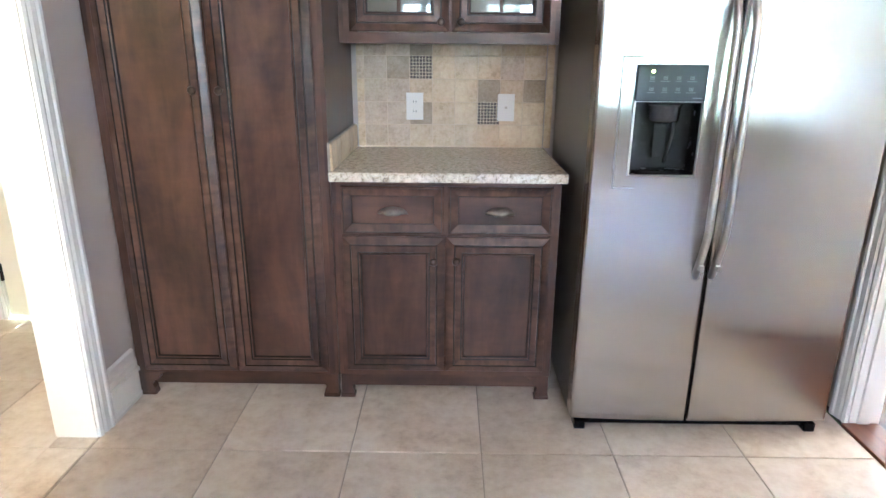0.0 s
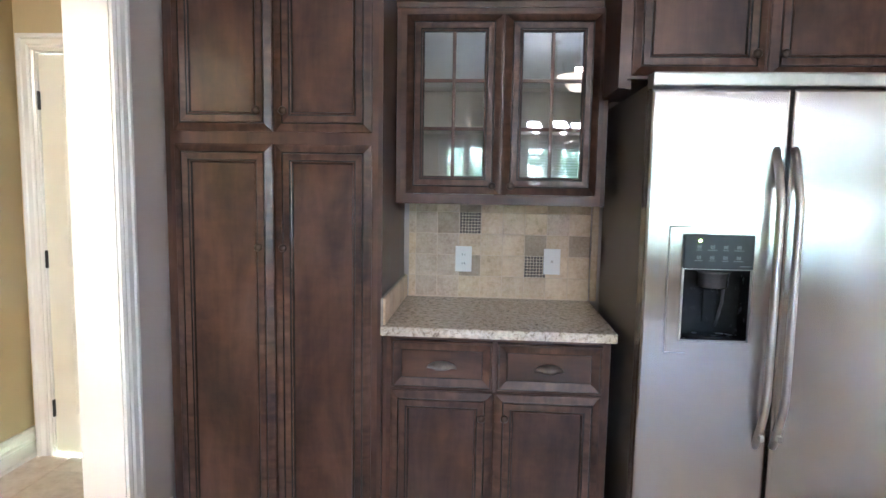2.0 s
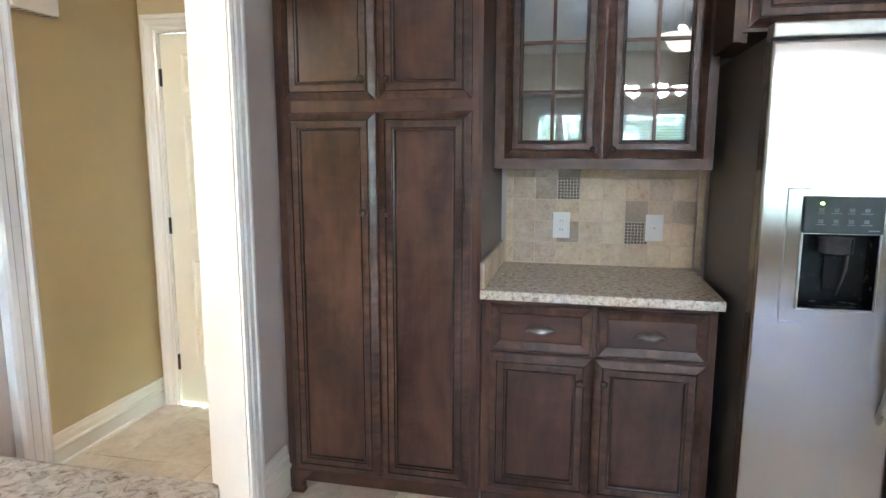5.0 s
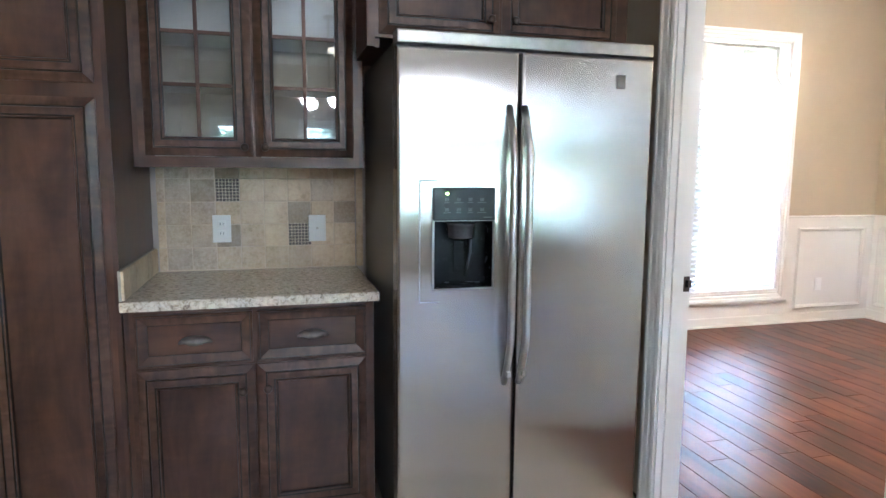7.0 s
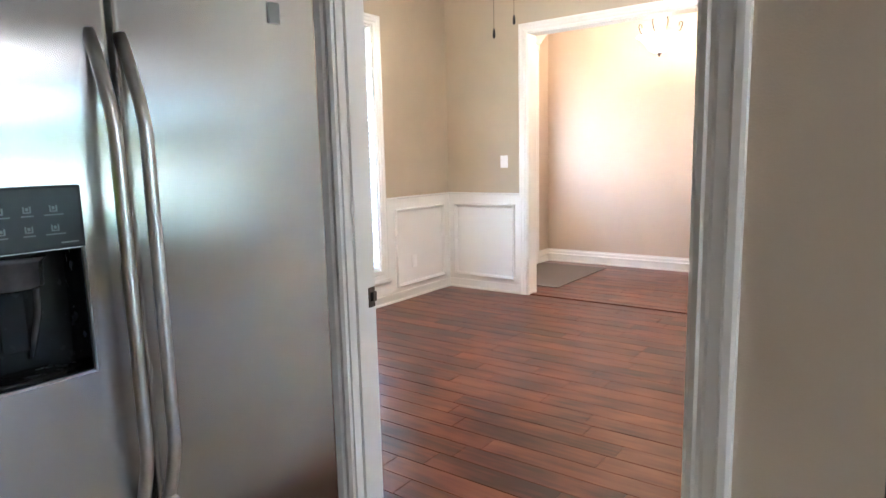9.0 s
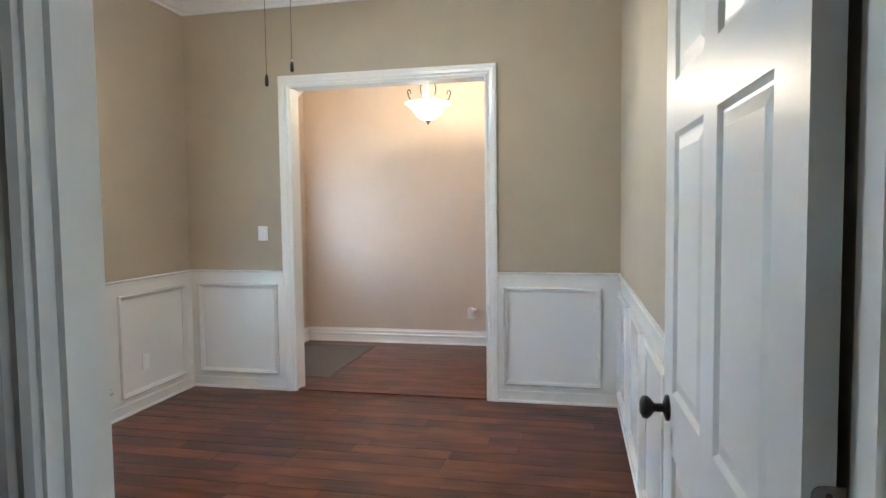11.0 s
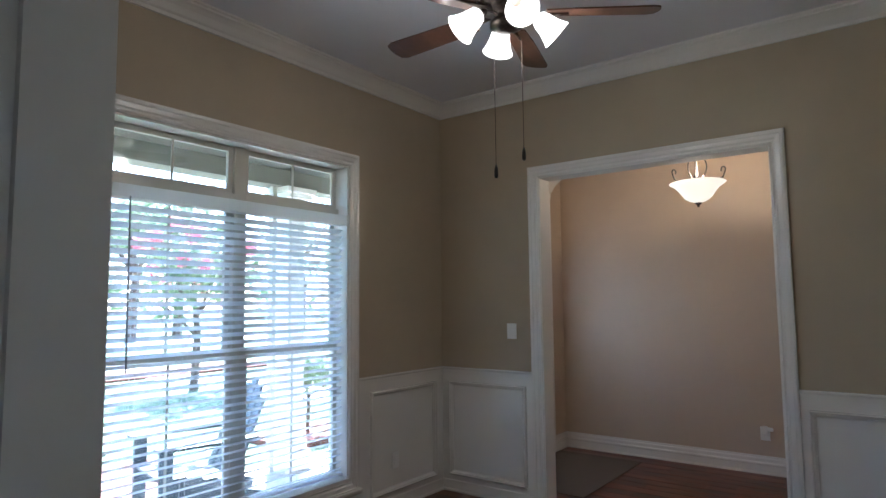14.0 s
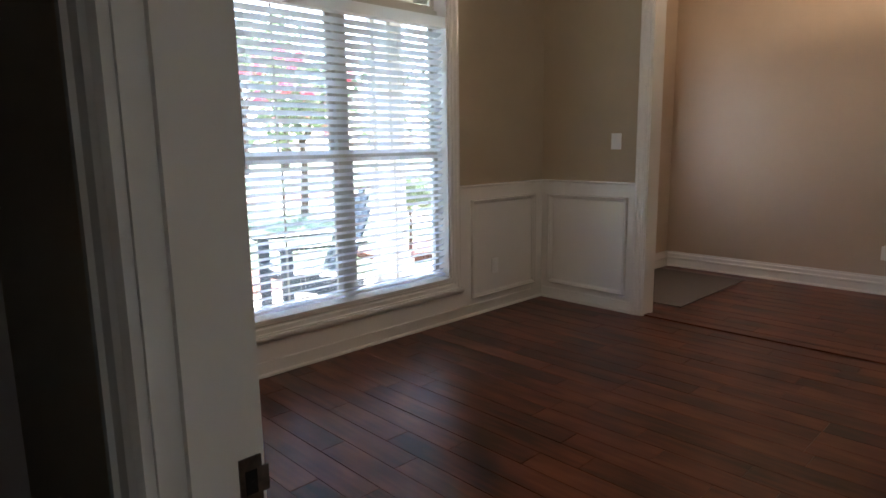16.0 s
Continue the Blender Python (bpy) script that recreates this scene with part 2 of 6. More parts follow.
def tile_mat(name, stops, scale, rough):
    m, n, l, b = mat(name, rough)
    mp = coords(n, l)
    t = node(n, "ShaderNodeTexNoise", Scale=scale, Detail=9, Roughness=0.65, Distortion=0.4)
    l.new(mp.outputs[0], t.inputs["Vector"])
    t2 = node(n, "ShaderNodeTexNoise", Scale=scale * 7, Detail=5, Roughness=0.7)
    l.new(mp.outputs[0], t2.inputs["Vector"])
    ad = n.new("ShaderNodeMath")
    ad.operation = "MULTIPLY_ADD"
    l.new(t2.outputs["Fac"], ad.inputs[0])
    ad.inputs[1].default_value = 0.45
    sc = n.new("ShaderNodeMath")
    sc.operation = "MULTIPLY"
    sc.inputs[1].default_value = 0.55
    l.new(t.outputs["Fac"], sc.inputs[0])
    l.new(sc.outputs[0], ad.inputs[2])
    r = ramp(n, l, ad.outputs[0], stops)
    hs = n.new("ShaderNodeHueSaturation")
    oi = n.new("ShaderNodeObjectInfo")
    mr = n.new("ShaderNodeMapRange")
    mr.inputs["To Min"].default_value, mr.inputs["To Max"].default_value = 0.90, 1.08
    l.new(oi.outputs["Random"], mr.inputs["Value"])
    l.new(mr.outputs[0], hs.inputs["Value"])
    l.new(r.outputs[0], hs.inputs["Color"])
    l.new(hs.outputs[0], b.inputs["Base Color"])
    bp = node(n, "ShaderNodeBump", Strength=0.2, Distance=0.002)
    l.new(t2.outputs["Fac"], bp.inputs["Height"])
    l.new(bp.outputs[0], b.inputs["Normal"])
    return m


M_FLOORTILE = tile_mat("cream_floor_tile", [(0.35, (0.44, 0.36, 0.28)), (0.46, (0.57, 0.49, 0.40)), (0.56, (0.65, 0.58, 0.49)), (0.68, (0.71, 0.65, 0.57))], 3.0, 0.38)
M_TRAV = tile_mat("travertine", [(0.34, (0.42, 0.30, 0.175)), (0.46, (0.60, 0.455, 0.29)), (0.60, (0.70, 0.575, 0.40))], 9.0, 0.5)
M_TRAVGREY = tile_mat("grey_travertine", [(0.34, (0.35, 0.26, 0.175)), (0.48, (0.51, 0.40, 0.285)), (0.62, (0.62, 0.51, 0.385))], 12.0, 0.5)
M_TRAVDARK = tile_mat("tan_travertine", [(0.34, (0.24, 0.17, 0.11)), (0.48, (0.35, 0.27, 0.18)), (0.62, (0.46, 0.37, 0.27))], 12.0, 0.5)
M_MOSAIC = tile_mat("brown_mosaic_glass", [(0.36, (0.02, 0.014, 0.011)), (0.52, (0.06, 0.04, 0.03)), (0.66, (0.24, 0.19, 0.14))], 30.0, 0.35)


def granite():
    m, n, l, b = mat("speckled_granite", 0.12, Coat_Weight=0.2, Coat_Roughness=0.05)
    mp = coords(n, l, shift=False)
    t = node(n, "ShaderNodeTexNoise", Scale=60, Detail=7, Roughness=0.7, Distortion=0.8)
    l.new(mp.outputs[0], t.inputs["Vector"])
    r = ramp(n, l, t.outputs["Fac"], [(0.32, (0.10, 0.08, 0.065)), (0.39, (0.32, 0.26, 0.20)), (0.46, (0.54, 0.46, 0.36)), (0.60, (0.70, 0.63, 0.52))])
    v = node(n, "ShaderNodeTexVoronoi", Scale=75)
    l.new(mp.outputs[0], v.inputs["Vector"])
    r2 = ramp(n, l, v.outputs["Color"], [(0.0, (0.35, 0.3, 0.24)), (0.2, (1, 1, 1)), (0.8, (1, 1, 1)), (1.0, (0.75, 0.66, 0.55))])
    mx = n.new("ShaderNodeMix")
    mx.data_type, mx.blend_type = "RGBA", "MULTIPLY"
    mx.inputs["Factor"].default_value = 0.55
    l.new(r.outputs[0], mx.inputs[6])
    l.new(r2.outputs[0], mx.inputs[7])
    l.new(mx.outputs[2], b.inputs["Base Color"])
    return m


M_GRANITE = granite()


def steel(name, base, rough):
    """Brushed steel that draws reflections out sideways, on slightly wavy sheet."""
    m, n, l, b = mat(name, rough, 1.0, Anisotropic=1.0)
    mp = coords(n, l, (420, 420, 2.5), False)
    t = node(n, "ShaderNodeTexNoise", Scale=1, Detail=2)
    l.new(mp.outputs[0], t.inputs["Vector"])
    r = ramp(n, l, t.outputs["Fac"], [(0.3, near(base, 0.985)), (0.7, near(base, 1.015))])
    l.new(r.outputs[0], b.inputs["Base Color"])
    mp2 = coords(n, l, (1, 1, 0.8), False)
    t2 = node(n, "ShaderNodeTexNoise", Scale=5, Detail=1)
    l.new(mp2.outputs[0], t2.inputs["Vector"])
    b2 = node(n, "ShaderNodeBump", Strength=0.36, Distance=0.004)
    l.new(t2.outputs["Fac"], b2.inputs["Height"])
    l.new(b2.outputs[0], b.inputs["Normal"])
    tg = node(n, "ShaderNodeCombineXYZ", X=1.0)
    l.new(tg.outputs[0], b.inputs["Tangent"])
    return m


M_STEEL = steel("brushed_stainless", (0.385, 0.375, 0.355), 0.215)
M_STEELSMOOTH = noisy("satin_stainless", [(0.3, (0.40, 0.395, 0.38)), (0.7, (0.48, 0.475, 0.46))], 30, 3, 0.34, 1.0)
M_FRIDGESIDE = noisy("grey_textured_steel", [(0.3, (0.16, 0.15, 0.14)), (0.7, (0.21, 0.20, 0.185))], 12, 3, 0.4, 0.5, bump=0.3, bscale=300)


def glass(name, tint=(1, 1, 1), rough=0.0):
    m, n, l, b = mat(name, rough)
    b.inputs["Base Color"].default_value = (*tint, 1)
    b.inputs["Transmission Weight"].default_value = 1.0
    b.inputs["IOR"].default_value = 1.45
    return m


M_GLASS = glass("clear_glass")
# grey added to the kitchen panes, to dim the outdoors mirrored in the steel
M_DIMGLASS = glass("dimming_window_glass", (0.72, 0.76, 0.77))
M_CABGLASS = glass("cabinet_glass", (0.8, 0.85, 0.85))
M_CABGLASS.node_tree.nodes["Principled BSDF"].inputs["IOR"].default_value = 1.75


def glow(name, colour, strength):
    m, n, l, b = mat(name, 0.35)
    b.inputs["Base Color"].default_value = (0.85, 0.82, 0.76, 1)
    b.inputs["Emission Color"].default_value = (*colour, 1)
    b.inputs["Emission Strength"].default_value = strength
    return m


M_SHADE = glow("lit_frosted_glass", (1, 0.86, 0.66), 0.45)
M_BOWL = glow("lit_alabaster_glass", (1, 0.78, 0.52), 0.12)
M_CUP = glow("bright_frosted_glass", (1, 0.93, 0.82), 2.1)
M_BOWL.node_tree.nodes["Principled BSDF"].inputs["Base Color"].default_value = (0.80, 0.68, 0.47, 1)
M_LED = glow("green_indicator", (0.6, 1, 0.1), 3.0)


# ---- mesh helpers ----
def box(bm, x0, x1, y0, y1, z0, z1, bev=0.0):
    vs = [bm.verts.new((x, y, z)) for x in (x0, x1) for y in (y0, y1) for z in (z0, z1)]
    fs = [bm.faces.new([vs[i] for i in f]) for f in ((0, 1, 3, 2), (4, 6, 7, 5), (0, 4, 5, 1), (2, 3, 7, 6), (0, 2, 6, 4), (1, 5, 7, 3))]
    if bev:
        es = list({e for f in fs for e in f.edges})
        bmesh.ops.bevel(bm, geom=es, offset=bev, segments=2, affect="EDGES", profile=0.6)


def origin(ob):
    m = Vector()
    while ob:
        m += ob.location
        ob = ob.parent
    return m


def part(name, bm, material, parent=None, label="", smooth=False, world=True):
    """Links a bmesh, drawn in world places, as one mesh object under a thing or a part."""
    bmesh.ops.recalc_face_normals(bm, faces=bm.faces)
    if smooth:
        for f in bm.faces:
            f.smooth = True
    me = bpy.data.meshes.new(name)
    bm.to_mesh(me)
    bm.free()
    me.materials.append(material)
    ob = new(name, me)
    if parent:
        ob.parent = parent
        if world:
            me.transform(Matrix.Translation(-origin(parent)))
    if label:
        ob["label"] = label
    return ob


def solid(name, material, boxes, label="", category="", kind="", group="", bev=0.0, parent=None):
    bm = bmesh.new()
    for b in boxes:
        box(bm, *b, bev=bev)
    return tagged(part(name, bm, material, parent), label, category, group, kind)


def bpart(name, material, parent, boxes, bev=0.0, label=""):
    bm = bmesh.new()
    for b in boxes:
        box(bm, *b, bev=bev)
    return part(name, bm, material, parent, label)


def thing(name, at, label, category, group=""):
    ob = new(name)
    ob.empty_display_size = 0.1
    ob.location = at
    return tagged(ob, label, category, group)


def sweep(bm, pts, prof, normal, closed=False):
    """Runs a profile (u to the side of the path, v along the normal) along mitred straight runs."""
    pts, N = [Vector(p) for p in pts], Vector(normal).normalized()
    n = len(pts)
    rings = []
    for i, p in enumerate(pts):
        a = (p - pts[i - 1]).normalized() if i or closed else None
        b = (pts[(i + 1) % n] - p).normalized() if i < n - 1 or closed else None
        la, lb = (a or b).cross(N), (b or a).cross(N)
        m = (la + lb) / (1 + la.dot(lb))
        rings.append([bm.verts.new(p + m * u + N * v) for u, v in prof])
    k = len(prof)
    for i in range(n if closed else n - 1):
        r, s = rings[i], rings[(i + 1) % n]
        for j in range(k):
            bm.faces.new((r[j], r[(j + 1) % k], s[(j + 1) % k], s[j]))
    if not closed:
        bm.faces.new(rings[0])
        bm.faces.new(rings[-1][::-1])


def lathe(bm, prof, seg=24, at=(0, 0, 0), m=None):
    """Turns (radius, height) round the z axis."""
    rings, at = [], Vector(at)
    for r, z in prof:
        ring = []
        for i in range(seg if r > 1e-6 else 1):
            a = 2 * math.pi * i / seg
            p = Vector((r * math.cos(a), r * math.sin(a), z))
            ring.append(bm.verts.new((m @ p if m else p) + at))
        rings.append(ring)
    for r, s in zip(rings, rings[1:]):
        for i in range(seg):
            j = (i + 1) % seg
            a, b, c, d = r[i % len(r)], r[j % len(r)], s[j % len(s)], s[i % len(s)]
            q = list(dict.fromkeys((a, b, c, d)))
            if len(q) > 2:
                bm.faces.new(q)


def tube(bm, pts, r, seg=8, taper=None):
    pts = [Vector(p) for p in pts]
    rings, up = [], None
    for i, p in enumerate(pts):
        d = ((pts[i + 1] if i < len(pts) - 1 else p) - (pts[i - 1] if i else p)).normalized()
        if up is None:
            up = d.orthogonal().normalized()
        up = (up - d * up.dot(d)).normalized()
        w = d.cross(up)
        rr = r if not taper else r + (taper - r) * i / (len(pts) - 1)
        rings.append([bm.verts.new(p + (up * math.cos(2 * math.pi * k / seg) + w * math.sin(2 * math.pi * k / seg)) * rr) for k in range(seg)])
    for r0, r1 in zip(rings, rings[1:]):
        for k in range(seg):
            bm.faces.new((r0[k], r0[(k + 1) % seg], r1[(k + 1) % seg], r1[k]))
    bm.faces.new(rings[0][::-1])
    bm.faces.new(rings[-1])


def rings_front(bm, x0, x1, z0, z1, y, prof, fill=True):
    """Nested rectangles that face -y: (inset, depth behind y)."""
    rs = []
    for i, d in prof:
        rs.append([bm.verts.new(p) for p in ((x0 + i, y + d, z0 + i), (x1 - i, y + d, z0 + i), (x1 - i, y + d, z1 - i), (x0 + i, y + d, z1 - i))])
    for a, b in zip(rs, rs[1:]):
        for k in range(4):
            bm.faces.new((a[k], a[(k + 1) % 4], b[(k + 1) % 4], b[k]))
    if fill:
        bm.faces.new(rs[-1])


# ---- rooms ----
KX0, KX1, KN = -0.82, 1.93, 2.77
DX0, DX1, DY0, DY1, DZ = 2.038, 5.85, 1.05, 4.48, 3.14
FX0, FX1, FY0, FY1, FZ = 6.0, 7.75, 0.6, 4.31, 3.06
HX0, HX1, HN = -1.93, -0.96, 2.88
OA0, OA1, OAZ = 1.04, 1.876, 2.035
OD0, OD1, ODZ = 1.064, 2.02, 2.05
OE0, OE1, OEZ = 2.01, 3.56, 2.415
WX0, WX1, WZ0, WZ1 = 3.165, 4.785, 0.31, 2.45
TOP = 3.3
KS, KCEIL = -4.95, 3.04

solid("wall_north", M_KITCHEN, [(KX0, KX1, KN, 2.875, 0, TOP)], "greige painted kitchen wall behind the cabinets", kind="structure")
solid("wall_hall_kitchen", M_KITCHEN, [(HX1, KX0, OA1, KN, 0, TOP), (HX1, KX0, KS, OA0, 0, TOP), (HX1, KX0, OA0, OA1, OAZ, TOP)], "greige painted wall with a cased opening to the hall", kind="structure")
solid("wall_kitchen_dining", M_BEIGE, [(KX1, DX0, OD1, KN, 0, TOP), (KX1, DX0, 0.755, OD0, 0, TOP), (KX1, DX0, OD0, OD1, ODZ, TOP)], "beige painted wall with a doorway to the dining room", kind="structure")
solid("wall_kitchen_return", M_BEIGE, [(DX0, 2.95, 0.755, 0.87, 0, TOP)], "beige painted return wall at the end of the counter", kind="structure")
solid("wall_kitchen_east", M_BEIGE, [(2.84, 2.95, -1.7, 0.755, 0, TOP), (2.95, 6.1, -1.7, -1.6, 0, TOP), (6.0, 6.1, KS, -1.7, 0, TOP)], "beige painted wall behind the kitchen counter", kind="structure")
SW = [(-0.35, 0.37, 0.75, 2.04), (0.93, 1.88, 0.75, 2.04), (2.60, 4.10, 0.62, 2.28), (4.20, 5.75, 0.62, 2.28)]
SG = [(KX0, -0.35), (0.37, 0.93), (1.88, 2.60), (4.10, 4.20), (5.75, 6.1)]
solid("wall_south", M_BEIGE, [(a, b, KS - 0.15, KS, 0, TOP) for a, b in SG]
      + [(a, b, KS - 0.15, KS, 0, c) for a, b, c, d in SW] + [(a, b, KS - 0.15, KS, d, TOP) for a, b, c, d in SW], "beige painted kitchen wall with four windows", kind="structure")
solid("wall_hall_west", M_HALL, [(HX0 - 0.1, HX0, KS, HN + 0.1, 0, TOP)], "tan painted hall wall", kind="structure")
HDX0, HDX1 = -1.825, -1.045
solid("wall_hall_north", M_HALL, [(HX0, HDX0, HN, HN + 0.1, 0, TOP), (HDX1, HX1 + 0.13, HN, HN + 0.1, 0, TOP), (HDX0, HDX1, HN, HN + 0.1, 2.03, TOP)], "tan painted hall wall round a door", kind="structure")
solid("wall_hall_south", M_HALL, [(HX0, HX1, KS - 0.15, KS, 0, TOP)], "tan painted hall end wall", kind="structure")
solid("wall_dining_north", M_TAN, [(DX0, WX0, DY1, 4.66, 0, TOP), (WX1, DX1, DY1, 4.66, 0, TOP), (WX0, WX1, DY1, 4.66, WZ1, TOP), (WX0, WX1, DY1, 4.66, 0, WZ0)], "tan painted dining room wall with a wide window", kind="structure")
solid("wall_dining_west", M_TAN, [(1.93, DX0, 2.875, 4.66, 0, TOP)], "tan painted dining room wall", kind="structure")
solid("wall_dining_east", M_TAN, [(DX1, FX0, DY0 - 0.1, OE0, 0, TOP), (DX1, FX0, OE1, 4.66, 0, TOP), (DX1, FX0, OE0, OE1, OEZ, TOP)], "tan painted wall with a wide cased opening to the foyer", kind="structure")
solid("wall_dining_south", M_TAN, [(DX0, DX1, 0.93, DY0, 0, TOP)], "tan painted dining room wall", kind="structure")
FDX0, FDX1 = 6.47, 7.39
solid("wall_foyer_north", M_FOYER, [(FX0, FDX0, FY1, 4.66, 0, TOP), (FDX1, FX1 + 0.1, FY1, 4.66, 0, TOP), (FDX0, FDX1, FY1, 4.66, 2.46, TOP)], "warm tan foyer wall round the front door", kind="structure")
solid("wall_foyer_east", M_FOYER, [(FX1, FX1 + 0.1, FY0, FY1, 0, TOP)], "warm tan painted foyer wall", kind="structure")
solid("wall_foyer_south", M_FOYER, [(FX0, FX1 + 0.1, FY0 - 0.1, FY0, 0, TOP)], "warm tan painted foyer end wall", kind="structure")
solid("wall_foyer_west", M_FOYER, [(DX1, FX0, FY0, DY0 - 0.1, 0, TOP)], "warm tan painted foyer wall", kind="structure")
solid("ceiling_kitchen", M_DIMCEIL, [(KX0, 2.84, KS, KN, KCEIL, KCEIL + 0.06), (2.84, 6.0, KS, -1.7, KCEIL, KCEIL + 0.06)], "flat kitchen ceiling, coloured grey-blue to look less lit", kind="structure")
solid("ceiling_hall", M_CEIL, [(HX0, HX1, KS, HN, 2.46, 2.52)], "flat white hall ceiling", kind="structure")
solid("ceiling_dining", M_CEIL, [(DX0, DX1, DY0, DY1, DZ, DZ + 0.06)], "flat white dining room ceiling", kind="structure")
solid("ceiling_foyer", M_CEIL, [(FX0, FX1, FY0, FY1, FZ, FZ + 0.06)], "flat white foyer ceiling", kind="structure")
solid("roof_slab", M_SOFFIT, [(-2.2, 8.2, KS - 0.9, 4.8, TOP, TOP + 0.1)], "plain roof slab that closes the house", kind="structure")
floor_k = solid("floor_kitchen", M_GROUT, [(HX0, KX1 - 0.03, KS, HN, -0.1, -0.004), (KX1 - 0.03, 2.95, KS, 0.755, -0.1, -0.004), (2.95, 6.0, KS, -1.7, -0.1, -0.004)], "cream ceramic tile floor with grey-tan grout", kind="structure")
floor_d = solid("floor_dining", M_SUBFLOOR, [(DX0 - 0.02, FX1, FY0, 4.48, -0.1, -0.003)], "glossy reddish-brown hand-scraped plank floor", kind="structure")

# ---- trim ----
CAS = [(0, 0), (0, 0.012), (0.012, 0.017), (0.018, 0.012), (0.026, 0.012), (0.034, 0.018), (0.056, 0.020), (0.062, 0.025), (0.076, 0.025), (0.084, 0.021), (0.084, 0)]
CASW = 0.084


def casing(name, axis, at, sign, a0, a1, z0, z1, label, bottom=False, prof=CAS):
    """Moulded casing round an opening, on the wall face at x or y = at, whose room lies towards sign."""
    bm = bmesh.new()
    P = (lambda a, z: (at, a, z)) if axis == "x" else (lambda a, z: (a, at, z))
    N = Vector((sign, 0, 0)) if axis == "x" else Vector((0, sign, 0))
    pts = [P(a0, z0), P(a0, z1), P(a1, z1), P(a1, z0)]
    d = (Vector(pts[1]) - Vector(pts[0])).normalized().cross(N)
    out = Vector(P(a0, 0)) - Vector(P(a1, 0))
    if d.dot(out) < 0:
        pts = pts[::-1]
    sweep(bm, pts, prof, N, closed=bottom)
    return tagged(part(name, bm, M_TRIM), label, kind="structure")


def jamb(name, axis, w0, w1, a0, a1, z1, stop=None, label="white painted door jamb"):
    t = 0.006
    bx = []
    for u0, u1, v0, v1 in ((a0 - 0.001, a0 + t, 0, z1), (a1 - t, a1 + 0.001, 0, z1), (a0 + t, a1 - t, z1 - t, z1 + 0.001)):
        bx.append((w0 - 0.002, w1 + 0.002, u0, u1, v0, v1) if axis == "x" else (u0, u1, w0 - 0.002, w1 + 0.002, v0, v1))
    if stop:
        s0, s1 = stop
        for u0, u1, v0, v1 in ((a0 + t, a0 + t + 0.011, 0, z1 - t), (a1 - t - 0.011, a1 - t, 0, z1 - t), (a0 + t + 0.011, a1 - t - 0.011, z1 - t - 0.011, z1 - t)):
            bx.append((s0, s1, u0, u1, v0, v1) if axis == "x" else (u0, u1, s0, s1, v0, v1))
    return solid(name, M_TRIM, bx, label, kind="structure")


casing("trim_hall_opening", "x", KX0, 1, OA0, OA1, 0, OAZ, "white moulded casing of the hall opening")
casing("trim_hall_opening_back", "x", HX1, -1, OA0, OA1, 0, OAZ, "white moulded casing of the hall opening")
jamb("jamb_hall_opening", "x", HX1, KX0, OA0, OA1, OAZ)
casing("trim_dining_door", "x", KX1, -1, OD0 + 0.014, OD1 + 0.002, 0, ODZ, "white fluted casing of the dining room door")
casing("trim_dining_door_back", "x", DX0, 1, OD0 + 0.002, OD1 + 0.002, 0, ODZ, "white moulded casing of the dining room door", prof=[(u + 0.006, v * 0.8) for u, v in CAS])
jamb("jamb_dining_door", "x", KX1, DX0, OD0, OD1, ODZ, (1.955, 1.998))
casing("trim_foyer_opening", "x", DX1, -1, OE0, OE1, 0, OEZ, "white moulded casing of the foyer opening")
casing("trim_foyer_opening_back", "x", FX0, 1, OE0, OE1, 0, OEZ, "white moulded casing of the foyer opening")
jamb("jamb_foyer_opening", "x", DX1, FX0, OE0, OE1, OEZ)
casing("trim_hall_door", "y", HN, -1, HDX0, HDX1, 0, 2.03, "white moulded casing of the hall door")
jamb("jamb_hall_door", "y", HN, HN + 0.1, HDX0, HDX1, 2.03)
casing("trim_window", "y", DY1, -1, WX0, WX1, WZ0, WZ1, "white moulded casing of the dining room window", True)
jamb("jamb_front_door", "y", FY1, 4.66, FDX0, FDX1, 2.46)
casing("trim_front_door", "y", FY1, -1, FDX0, FDX1, 0, 2.46, "white moulded casing of the front door")
bm = bmesh.new()
sweep(bm, [(FDX0 - 0.10, FY1, 2.545), (FDX1 + 0.10, FY1, 2.545)], [(0, 0), (0.02, 0), (0.02, 0.06), (0.035, 0.07), (0.06, 0.11), (0.10, 0.15), (0.14, 0.18), (0.14, 0.21), (0, 0.21)], (0, 0, 1))
tagged(part("trim_front_door_head", bm, M_TRIM), "white moulded cornice above the front door", kind="structure")

BASE = [(0, 0), (0.022, 0), (0.022, 0.012), (0.016, 0.02), (0.016, 0.078), (0.024, 0.084), (0.024, 0.096), (0.016, 0.104), (0.016, 0.13), (0.010, 0.142), (0.010, 0.155), (0, 0.155)]


def skirting(name, pts, label, prof=BASE):
    bm = bmesh.new()
    sweep(bm, [(x, y, 0) for x, y in pts], prof, (0, 0, 1))
    return tagged(part(name, bm, M_TRIM), label, kind="structure")


KB = "white stepped skirting board along the wall"
TALL = [(0, 0), (0.024, 0), (0.024, 0.014), (0.017, 0.022), (0.017, 0.105), (0.026, 0.110), (0.026, 0.124), (0.018, 0.130), (0.018, 0.158), (0.011, 0.168), (0.011, 0.196), (0.004, 0.205), (0, 0.205)]
skirting("baseboard_kitchen", [(KX0, OA1 + CASW), (KX0, 2.168)], KB, TALL)
skirting("baseboard_kitchen_east", [(KX1, 1.0), (KX1, 0.757)], KB)
skirting("baseboard_hall", [(HX0, -3.5), (HX0, HN)], KB)
skirting("baseboard_foyer", [(FX0, OE1 + CASW), (FX0, FY1), (FDX0 - CASW, FY1)], KB)
